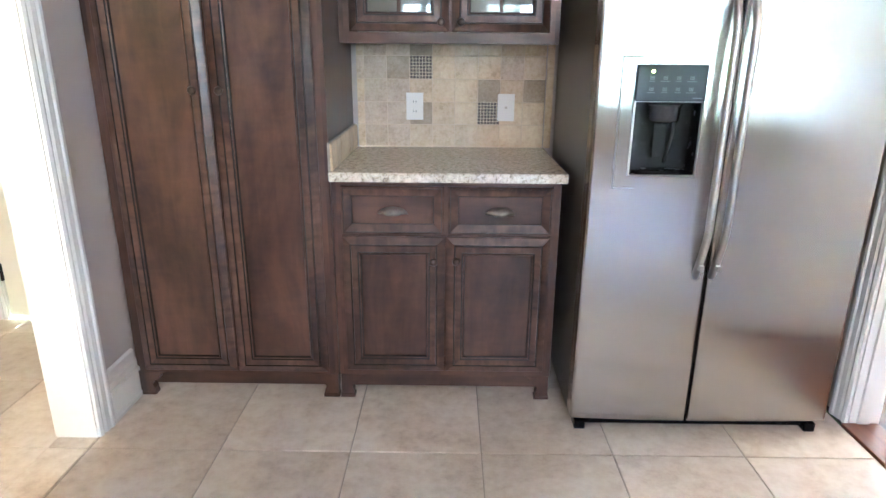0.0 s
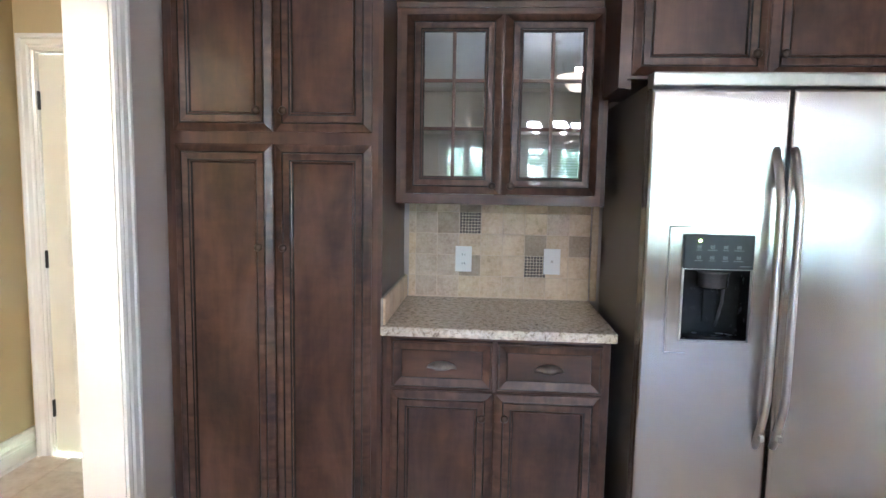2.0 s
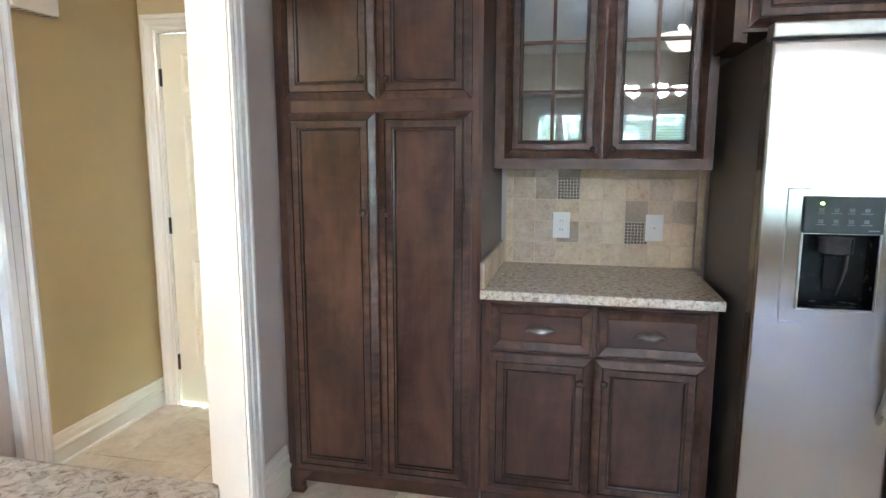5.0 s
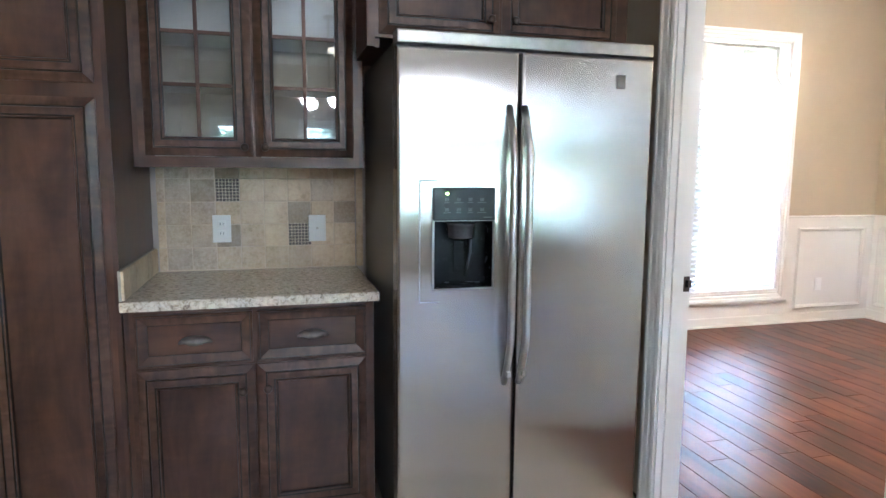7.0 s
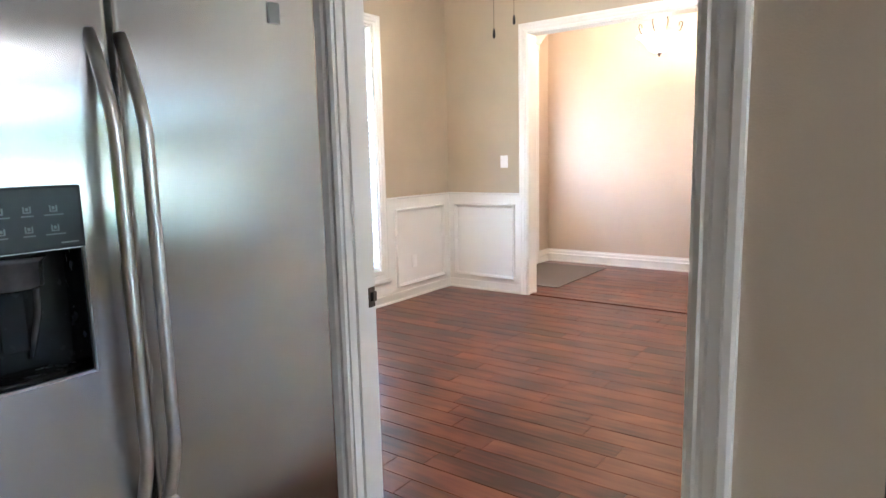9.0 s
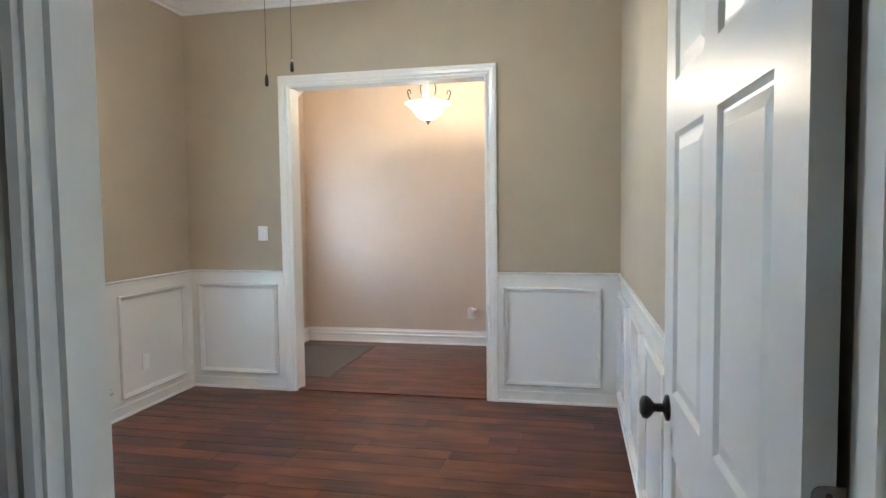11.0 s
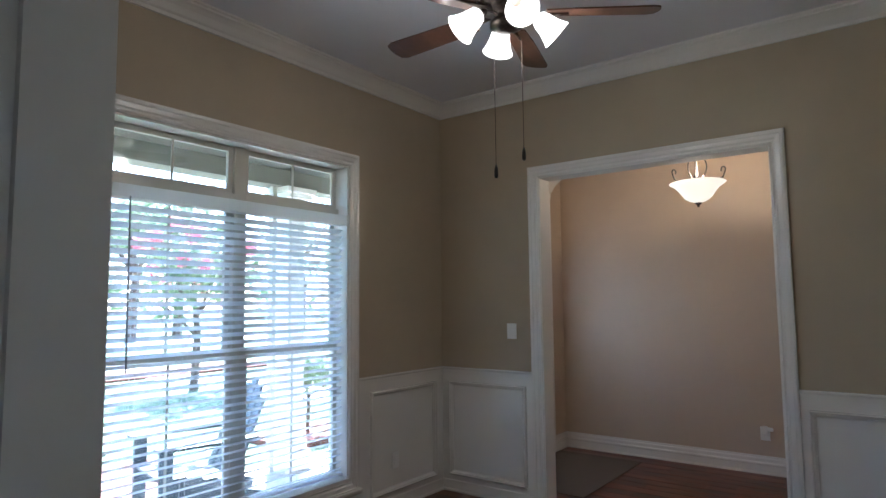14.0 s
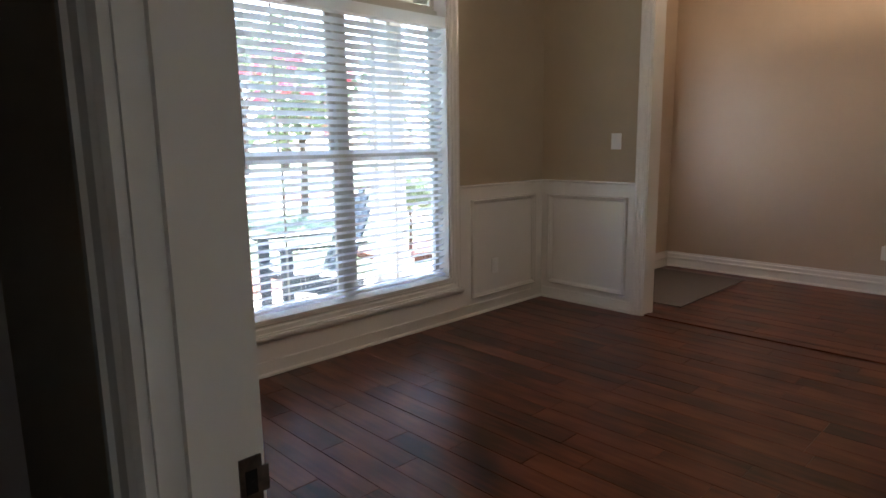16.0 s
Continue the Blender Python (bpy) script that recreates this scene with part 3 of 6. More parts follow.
skirting("baseboard_foyer_east", [(FDX1 + CASW, FY1), (FX1, FY1), (FX1, FY0), (FX0, FY0), (FX0, OE0 - CASW)], KB)
LOW = [(0, 0), (0.018, 0), (0.018, 0.012), (0.010, 0.022), (0.010, 0.085), (0.004, 0.095), (0, 0.095)]
CR = [(0, 0), (0.016, 0.0), (0.016, 0.02), (0.03, 0.03), (0.052, 0.06), (0.075, 0.078), (0.088, 0.084), (0.088, 0.095), (0.1, 0.1), (0.1, 0.111), (0, 0.111)]


def crown(name, pts, z, closed, label):
    bm = bmesh.new()
    sweep(bm, [(x, y, z) for x, y in pts], CR, (0, 0, 1), closed)
    return tagged(part(name, bm, M_TRIM), label, kind="structure")


crown("trim_crown_dining", [(DX0, DY0), (DX0, DY1), (DX1, DY1), (DX1, DY0)], DZ - 0.112, True, "white crown moulding round the dining room ceiling")
crown("trim_crown_hall", [(HX0, -3.5), (HX0, HN), (HX1, HN)], 2.46 - 0.112, False, "white crown moulding of the hall")

crown("trim_crown_kitchen", [(6.0, KS), (KX0, KS), (KX0, KN)], KCEIL - 0.112, False, "white crown moulding of the kitchen")

# wainscot: white boards below a chair rail, with picture-frame panels
RAILZ = 0.975
for board in [
    (DX0, WX0 - CASW, DY1 - 0.006, DY1, 0, RAILZ - 0.05), (WX1 + CASW, DX1 - 0.006, DY1 - 0.006, DY1, 0, RAILZ - 0.05), (WX0 - CASW, WX1 + CASW, DY1 - 0.006, DY1, 0, WZ0 - CASW - 0.001),
    (DX1 - 0.006, DX1, OE1 + CASW, DY1, 0, RAILZ - 0.05), (DX1 - 0.006, DX1, DY0, OE0 - CASW, 0, RAILZ - 0.05),
    (DX0, DX1 - 0.006, DY0, DY0 + 0.006, 0, RAILZ - 0.05), (DX0, DX0 + 0.006, 2.11, DY1 - 0.006, 0, RAILZ - 0.05)]:
    solid("wainscot_board", M_TRIM, [board], "white painted wainscot board below the chair rail", kind="structure")
CHAIR = [(0.0, -0.05), (0.012, -0.05), (0.014, -0.02), (0.022, -0.012), (0.022, -0.004), (0.016, 0), (0, 0)]
for nm, pts in (("north", [(WX1 + CASW, DY1), (DX1, DY1), (DX1, OE1 + CASW)]), ("southeast", [(DX1, OE0 - CASW), (DX1, DY0), (DX0 + 0.1, DY0)]), ("northwest", [(DX0, 2.11), (DX0, DY1), (WX0 - CASW, DY1)])):
    bm = bmesh.new()
    sweep(bm, [(x, y, RAILZ) for x, y in pts], CHAIR, (0, 0, 1))
    tagged(part("trim_chair_rail_" + nm, bm, M_TRIM), "white chair rail above the wainscot", kind="structure")
skirting("baseboard_dining_north", [(DX0, 2.11), (DX0, DY1), (DX1, DY1), (DX1, OE1 + CASW)], KB, LOW)
skirting("baseboard_dining_south", [(DX1, OE0 - CASW), (DX1, DY0), (DX0 + 0.1, DY0)], KB, LOW)
FRM = [(0, 0), (0, 0.020), (0.008, 0.026), (0.014, 0.018), (0.020, 0.018), (0.028, 0.009), (0.034, 0.006), (0.034, 0)]


def panel_frame(axis, at, sign, a0, a1):
    bm = bmesh.new()
    P = (lambda a, z: (at, a, z)) if axis == "x" else (lambda a, z: (a, at, z))
    N = Vector((sign, 0, 0)) if axis == "x" else Vector((0, sign, 0))
    pts = [P(a0, 0.135), P(a0, 0.865), P(a1, 0.865), P(a1, 0.135)]
    d = (Vector(pts[1]) - Vector(pts[0])).cross(N)
    if d.dot(Vector(P(a1, 0)) - Vector(P(a0, 0))) < 0:
        pts = pts[::-1]
    sweep(bm, pts, FRM, N, True)
    tagged(part("trim_wainscot_frame", bm, M_TRIM), "white picture-frame moulding on the wainscot", kind="structure")


panel_frame("x", DX1 - 0.006, -1, 3.70, 4.40)
panel_frame("x", DX1 - 0.006, -1, 1.18, 1.885)
panel_frame("y", DY1 - 0.006, -1, 4.99, 5.74)
panel_frame("y", DY1 - 0.006, -1, 2.16, 3.02)
for a in (5.02, 4.24, 3.46, 2.68):
    panel_frame("y", DY0 + 0.006, 1, a, a + 0.70)
bm = bmesh.new()
sweep(bm, [(WX0 - CASW - 0.02, DY1 - 0.006, 0.20), (WX1 + CASW + 0.02, DY1 - 0.006, 0.20)], [(0, 0), (0.014, 0), (0.022, 0.008), (0.03, 0.018), (0.034, 0.028), (0.034, 0.04), (0, 0.04)], (0, 0, 1))
tagged(part("trim_window_apron", bm, M_TRIM), "white moulded apron below the window", kind="structure")
solid("threshold_dining", M_PLANK, [(1.90, DX0 - 0.001, OD0 + 0.008, OD1 - 0.008, -0.004, 0.010)], "dark reddish wood threshold in the doorway", kind="structure", bev=0.003)
solid("threshold_foyer", M_PLANK, [(5.86, 5.93, OE0 + 0.01, OE1 - 0.01, 0.002, 0.012)], "dark reddish wood strip in the foyer opening", kind="structure", bev=0.003)


# ---- kitchen cabinets ----
DOORP = [(0, 0.020), (0, 0.016), (0.003, 0.0135), (0.006, 0.013), (0.028, 0.0025), (0.030, 0.006), (0.033, 0.006), (0.0345, 0.001), (0.056, 0.001), (0.058, 0.005), (0.061, 0.005), (0.0625, 0.0015), (0.066, 0.003), (0.070, 0.013)]


def knob(parent, x, y, z, r=0.015):
    bm = bmesh.new()
    lathe(bm, [(0, 0), (r * 0.55, 0), (r * 0.4, 0.006), (r * 0.4, 0.012), (r * 0.9, 0.016), (r, 0.021), (r * 0.8, 0.027), (0, 0.030)], 16, (x, y, z), Matrix.Rotation(radians(90), 3, "X"))
    part("knob", bm, M_BRONZE, parent, "dark bronze knob", True)


def mitred(bm, x0, x1, z0, z1, y, prof, side):
    """One mitred side (0 bottom, 1 right, 2 top, 3 left) of a moulded frame that faces -y."""
    rs = []
    for i, d in prof:
        c = ((x0 + i, z0 + i), (x1 - i, z0 + i), (x1 - i, z1 - i), (x0 + i, z1 - i))
        rs.append([bm.verts.new((q[0], y + d, q[1])) for q in (c[side], c[(side + 1) % 4])])
    for a, b in zip(rs, rs[1:]):
        bm.faces.new((a[0], a[1], b[1], b[0]))


def cab_door(parent, x0, x1, z0, z1, y, kn=None, glassy=False, mt=None):
    prof = DOORP if not glassy else DOORP[:-1] + [(0.070, 0.020)]
    d = None
    for side in (1, 3, 0, 2):
        bm = bmesh.new()
        for q0, q1 in ((0, 5), (6, 9), (10, 13)):
            mitred(bm, x0, x1, z0, z1, y, prof[q0:q1], side)
        if d is None:
            d = part("door", bm, M_STILE, parent)
        else:
            part("stile" if side == 3 else "rail", bm, M_STILE if side == 3 else M_RAIL, d)
    bm = bmesh.new()
    for q0, q1 in ((4, 7), (8, 11), (12, 14)):
        rings_front(bm, x0, x1, z0, z1, y, prof[q0:q1], False)
    part("glazed_groove", bm, M_GLAZE, d, "dark glaze in the door grooves")
    i = 0.069
    if not glassy:
        bpart("panel", mt or M_WOOD, d, [(x0 + i, x1 - i, y + 0.0115, y + 0.017, z0 + i, z1 - i)])
    else:
        bpart("glass_pane", M_CABGLASS, d, [(x0 + i, x1 - i, y + 0.012, y + 0.016, z0 + i, z1 - i)], label="clear glass cabinet pane").visible_shadow = False
        xm, h = (x0 + x1) / 2, (z1 - z0 - 2 * i) / 3
        for k in (1, 2):
            bpart("muntin", M_WOODH, d, [(x0 + i, x1 - i, y + 0.004, y + 0.011, z0 + i + h * k - 0.007, z0 + i + h * k + 0.007)], 0.002)
        bpart("muntin", M_WOOD, d, [(xm - 0.007, xm + 0.007, y + 0.003, y + 0.0115, z0 + i, z1 - i)], 0.002)
    if kn:
        knob(d, kn[0], y, kn[1])
    return d


def drawer(parent, x0, x1, z0, z1, y):
    d = None
    for side in (0, 1, 2, 3):
        bm = bmesh.new()
        for prof in ([(0, 0.020), (0, 0.003), (0.003, 0), (0.007, 0)], [(0.0095, 0.0015), (0.036, 0.0125)]):
            mitred(bm, x0, x1, z0, z1, y, prof, side)
        m = M_RAIL if side in (0, 2) else M_STILE
        if d is None:
            d = part("drawer_front", bm, m, parent)
        else:
            part("bevelled_edge", bm, m, d)
    bm = bmesh.new()
    rings_front(bm, x0, x1, z0, z1, y, [(0.0385, 0.0125), (0.0395, 0.0115)], True)
    part("panel", bm, M_WOODH, d)
    bm = bmesh.new()
    rings_front(bm, x0, x1, z0, z1, y, [(0.007, 0), (0.0078, 0.003), (0.0088, 0.003), (0.0095, 0.0015)], False)
    rings_front(bm, x0, x1, z0, z1, y, [(0.036, 0.0125), (0.0365, 0.015), (0.038, 0.015), (0.0385, 0.0125)], False)
    part("glazed_groove", bm, M_GLAZE, d, "dark glaze in the drawer grooves")
    cx, cz = (x0 + x1) / 2, (z0 + z1) / 2
    bm = bmesh.new()
    n, rows = 14, 6
    g = []
    for j in range(rows + 1):
        b = math.pi / 2 * j / rows
        row = []
        for k in range(n + 1):
            a = math.pi * k / n
            row.append(bm.verts.new((cx + 0.055 * math.cos(a) * (0.35 + 0.65 * math.cos(b * 0.9)), y + 0.010 - 0.030 * math.sin(b) * math.sin(a) ** 0.6 - 0.001, cz - 0.015 + 0.029 * math.sin(a) * math.cos(b) ** 0.8)))
        g.append(row)
    for j in range(rows):
        for k in range(n):
            bm.faces.new((g[j][k], g[j][k + 1], g[j + 1][k + 1], g[j + 1][k]))
    ob = part("cup_pull", bm, M_PEWTER, d, "aged pewter cup pull", True)
    so = ob.modifiers.new("thick", "SOLIDIFY")
    so.thickness = 0.002
    return d


def foot(parent, x0, x1, y0, y1, side):
    """A bracket foot with an ogee on the side that faces the toe space."""
    bm = bmesh.new()
    w = x1 - x0
    out = [(0, 0), (w, 0), (w, 0.028), (w * 0.86, 0.045), (w * 1.0, 0.058), (w * 1.35, 0.068), (w * 1.5, 0.088), (w * 1.9, 0.100), (0, 0.100)]
    fr = [bm.verts.new(((x0 + u) if side > 0 else (x1 - u), y0, v)) for u, v in out]
    bk = [bm.verts.new(((x0 + u) if side > 0 else (x1 - u), y1, v)) for u, v in out]
    bm.faces.new(fr)
    bm.faces.new(bk[::-1])
    for k in range(len(out)):
        j = (k + 1) % len(out)
        bm.faces.new((fr[k], bk[k], bk[j], fr[j]))
    box(bm, x0 - 0.004, x1 + 0.004, y0 - 0.004, y1, 0.0, 0.014, 0.002)
    part("foot", bm, M_WOOD, parent)


YF = 2.172
pantry = thing("pantry_cabinet", (-0.40, 2.45, 0), "tall dark-stained maple pantry cabinet with four panelled doors beside the counter", "cabinet")
bpart("side_panel", M_WOOD, pantry, [(-0.805, -0.787, YF, KN - 0.002, 0.10, 2.40)])
bpart("side_panel", M_WOOD, pantry, [(-0.018, -0.002, YF, KN - 0.002, 0.10, 2.40)])
bpart("body", M_WOOD, pantry, [(-0.787, -0.018, YF + 0.02, KN - 0.002, 0.10, 2.40)])
bpart("face_frame", M_WOOD, pantry, [(-0.787, -0.730, YF, YF + 0.02, 0.10, 2.40), (-0.06, -0.018, YF, YF + 0.02, 0.10, 2.40), (-0.730, -0.06, YF, YF + 0.0195, 1.51, 1.63), (-0.730, -0.06, YF, YF + 0.0195, 0.10, 0.13), (-0.730, -0.06, YF, YF + 0.0195, 2.30, 2.40)])
cab_door(pantry, -0.770, -0.400, 0.112, 1.562, YF - 0.021, (-0.448, 1.19))
cab_door(pantry, -0.394, -0.040, 0.112, 1.562, YF - 0.021, (-0.357, 1.19))
cab_door(pantry, -0.770, -0.400, 1.606, 2.33, YF - 0.021, (-0.450, 1.678))
cab_door(pantry, -0.394, -0.040, 1.606, 2.33, YF - 0.021, (-0.354, 1.678))
foot(pantry, -0.800, -0.745, YF - 0.004, YF + 0.03, 1)
foot(pantry, -0.062, -0.006, YF - 0.004, YF + 0.03, -1)
bpart("toe_board", M_WOODH, pantry, [(-0.787, -0.018, YF + 0.09, YF + 0.105, 0.0, 0.10)])
bm = bmesh.new()
sweep(bm, [(-0.805, YF, 2.40), (-0.002, YF, 2.40)], [(0, 0), (0.01, 0), (0.02, 0.02), (0.05, 0.05), (0.055, 0.07), (0, 0.07)], (0, 0, 1))
part("cornice", bm, M_WOODH, pantry)

base = thing("base_cabinet", (0.415, 2.45, 0), "dark-stained maple base cabinet with drawers and panelled doors under the granite", "cabinet")
bpart("body", M_WOOD, base, [(0.002, 0.018, YF, KN - 0.002, 0.10, 0.878), (0.812, 0.830, YF, KN - 0.002, 0.10, 0.878), (0.018, 0.812, YF + 0.02, KN - 0.002, 0.10, 0.87)])
bpart("face_frame", M_WOODH, base, [(0.018, 0.812, YF, YF + 0.0195, 0.846, 0.878), (0.018, 0.812, YF, YF + 0.0195, 0.10, 0.14), (0.018, 0.812, YF, YF + 0.0195, 0.648, 0.70), (0.018, 0.055, YF, YF + 0.0195, 0.14, 0.648), (0.79, 0.812, YF, YF + 0.0195, 0.14, 0.648), (0.40, 0.445, YF, YF + 0.0195, 0.70, 0.846), (0.018, 0.055, YF, YF + 0.0195, 0.70, 0.846), (0.79, 0.812, YF, YF + 0.0195, 0.70, 0.846)])
drawer(base, 0.037, 0.408, 0.684, 0.862, YF - 0.021)
drawer(base, 0.424, 0.800, 0.684, 0.862, YF - 0.021)
cab_door(base, 0.034, 0.413, 0.122, 0.672, YF - 0.021, (0.372, 0.585))
cab_door(base, 0.419, 0.800, 0.122, 0.672, YF - 0.021, (0.455, 0.588))
foot(base, 0.006, 0.055, YF - 0.004, YF + 0.03, 1)
foot(base, 0.776, 0.826, YF - 0.004, YF + 0.03, -1)
bpart("toe_board", M_WOODH, base, [(0.018, 0.812, YF + 0.09, YF + 0.105, 0.0, 0.10)])
counter = solid("countertop", M_GRANITE, [(0.0, 0.845, 2.128, KN - 0.001, 0.880, 0.915)], "beige and brown speckled polished granite countertop on the base cabinet", "countertop", bev=0.006)

upper = thing("glass_front_cabinet", (0.425, 2.6, 1.35), "dark-stained wall cabinet with two glass-paned doors above the backsplash", "cabinet")
YU = 2.452
bpart("body", M_WOOD, upper, [(0.004, 0.022, YU, KN - 0.002, 1.35, 2.113), (0.818, 0.834, YU, KN - 0.002, 1.35, 2.113), (0.022, 0.818, YU, KN - 0.002, 2.10, 2.113), (0.022, 0.818, YU + 0.01, KN - 0.002, 1.372, 1.39)])
bpart("lining", M_LIGHTIN, upper, [(0.0222, 0.027, YU + 0.02, KN - 0.013, 1.391, 2.099), (0.813, 0.8178, YU + 0.02, KN - 0.013, 1.391, 2.099), (0.027, 0.813, YU + 0.02, KN - 0.013, 1.3902, 1.394), (0.027, 0.813, YU + 0.02, KN - 0.013, 2.096, 2.0998)])
bpart("back", M_LIGHTIN, upper, [(0.022, 0.818, KN - 0.012, KN - 0.003, 1.39, 2.10)])
bpart("face_frame", M_WOODH, upper, [(0.022, 0.075, YU, YU + 0.018, 1.39, 2.08), (0.79, 0.818, YU, YU + 0.018, 1.39, 2.08), (0.40, 0.448, YU, YU + 0.018, 1.39, 2.08), (0.022, 0.818, YU, YU + 0.018, 2.08, 2.10), (0.022, 0.818, YU, YU + 0.018, 1.35, 1.39)])
for z in (1.652, 1.838):
    bpart("shelf", M_LIGHTIN, upper, [(0.022, 0.818, YU + 0.03, KN - 0.012, z, z + 0.016)])
cab_door(upper, 0.045, 0.420, 1.392, 2.088, YU - 0.021, (0.390, 1.425), True)
cab_door(upper, 0.430, 0.797, 1.392, 2.088, YU - 0.021, (0.463, 1.425), True)
bm = bmesh.new()
sweep(bm, [(0.002, YU, 2.113), (0.802, YU, 2.113)], [(0, 0), (0.008, 0), (0.012, 0.02), (0.02, 0.024), (0.026, 0.04), (0.05, 0.075), (0.062, 0.085), (0.062, 0.12), (0, 0.12)], (0, 0, 1))
part("cornice", bm, M_WOODH, upper)

above = thing("fridge_cabinet", (1.30, 2.45, 1.77), "dark-stained cabinet with two panelled doors above the refrigerator", "cabinet")
bpart("body", M_WOOD, above, [(0.838, 1.80, 2.17, KN - 0.002, 1.80, 2.42), (0.838, 0.856, 2.17, KN - 0.002, 1.765, 1.80)])
bpart("face_frame", M_WOODH, above, [(0.810, 0.838, 2.15, 2.45, 1.765, 2.42), (0.838, 1.80, 2.15, 2.17, 1.795, 1.83), (0.838, 0.87, 2.15, 2.17, 1.83, 2.42), (1.74, 1.80, 2.15, 2.17, 1.83, 2.42), (1.27, 1.31, 2.15, 2.17, 1.83, 2.42)])
cab_door(above, 0.850, 1.285, 1.806, 2.35, 2.129, (1.245, 1.872))
cab_door(above, 1.295, 1.752, 1.806, 2.35, 2.129, (1.335, 1.872))

# backsplash
splash = solid("backsplash", M_GROUTLIGHT, [(0.021, 0.836, KN - 0.0118, KN - 0.0005, 0.915, 1.352)], "tumbled travertine tile backsplash with two mosaic accents above the granite", "backsplash")
side = solid("side_splash", M_GROUT, [(0.0, 0.008, 2.14, KN - 0.014, 0.915, 1.015)], "low travertine tile side splash beside the pantry", "backsplash")
bpart("edge_strip", M_TRAV, splash, [(0.842, 0.872, KN - 0.016, KN - 0.0005, 0.915, 1.352)], 0.004, "cream pencil strip at the end of the tiles")


def plate(name, x, z, label, kind):
    p = thing(name, (x, KN - 0.014, z), label, "outlet" if kind == "outlet" else "switch")
    y = KN - 0.0155
    bpart("cover_plate", M_PLASTIC, p, [(x - 0.037, x + 0.037, y - 0.005, y, z - 0.058, z + 0.058)], 0.002)
    if kind == "outlet":
        for dz in (-0.02, 0.02):
            bpart("socket", M_PLASTIC, p, [(x - 0.016, x + 0.016, y - 0.007, y - 0.004, z + dz - 0.014, z + dz + 0.014)], 0.002)
            for dx in (-0.006, 0.006):
                bpart("slot", M_BLACK, p, [(x + dx - 0.001, x + dx + 0.001, y - 0.0075, y - 0.0068, z + dz - 0.004, z + dz + 0.005)])
    else:
        bpart("jack", M_NICKEL, p, [(x - 0.005, x + 0.005, y - 0.009, y - 0.004, z - 0.005, z + 0.005)], 0.002)
    return p


plate("wall_outlet", 0.272, 1.093, "white duplex outlet on the travertine tiles", "outlet")
plate("wall_jack", 0.670, 1.090, "white wall plate with one small round jack on the tiles", "jack")


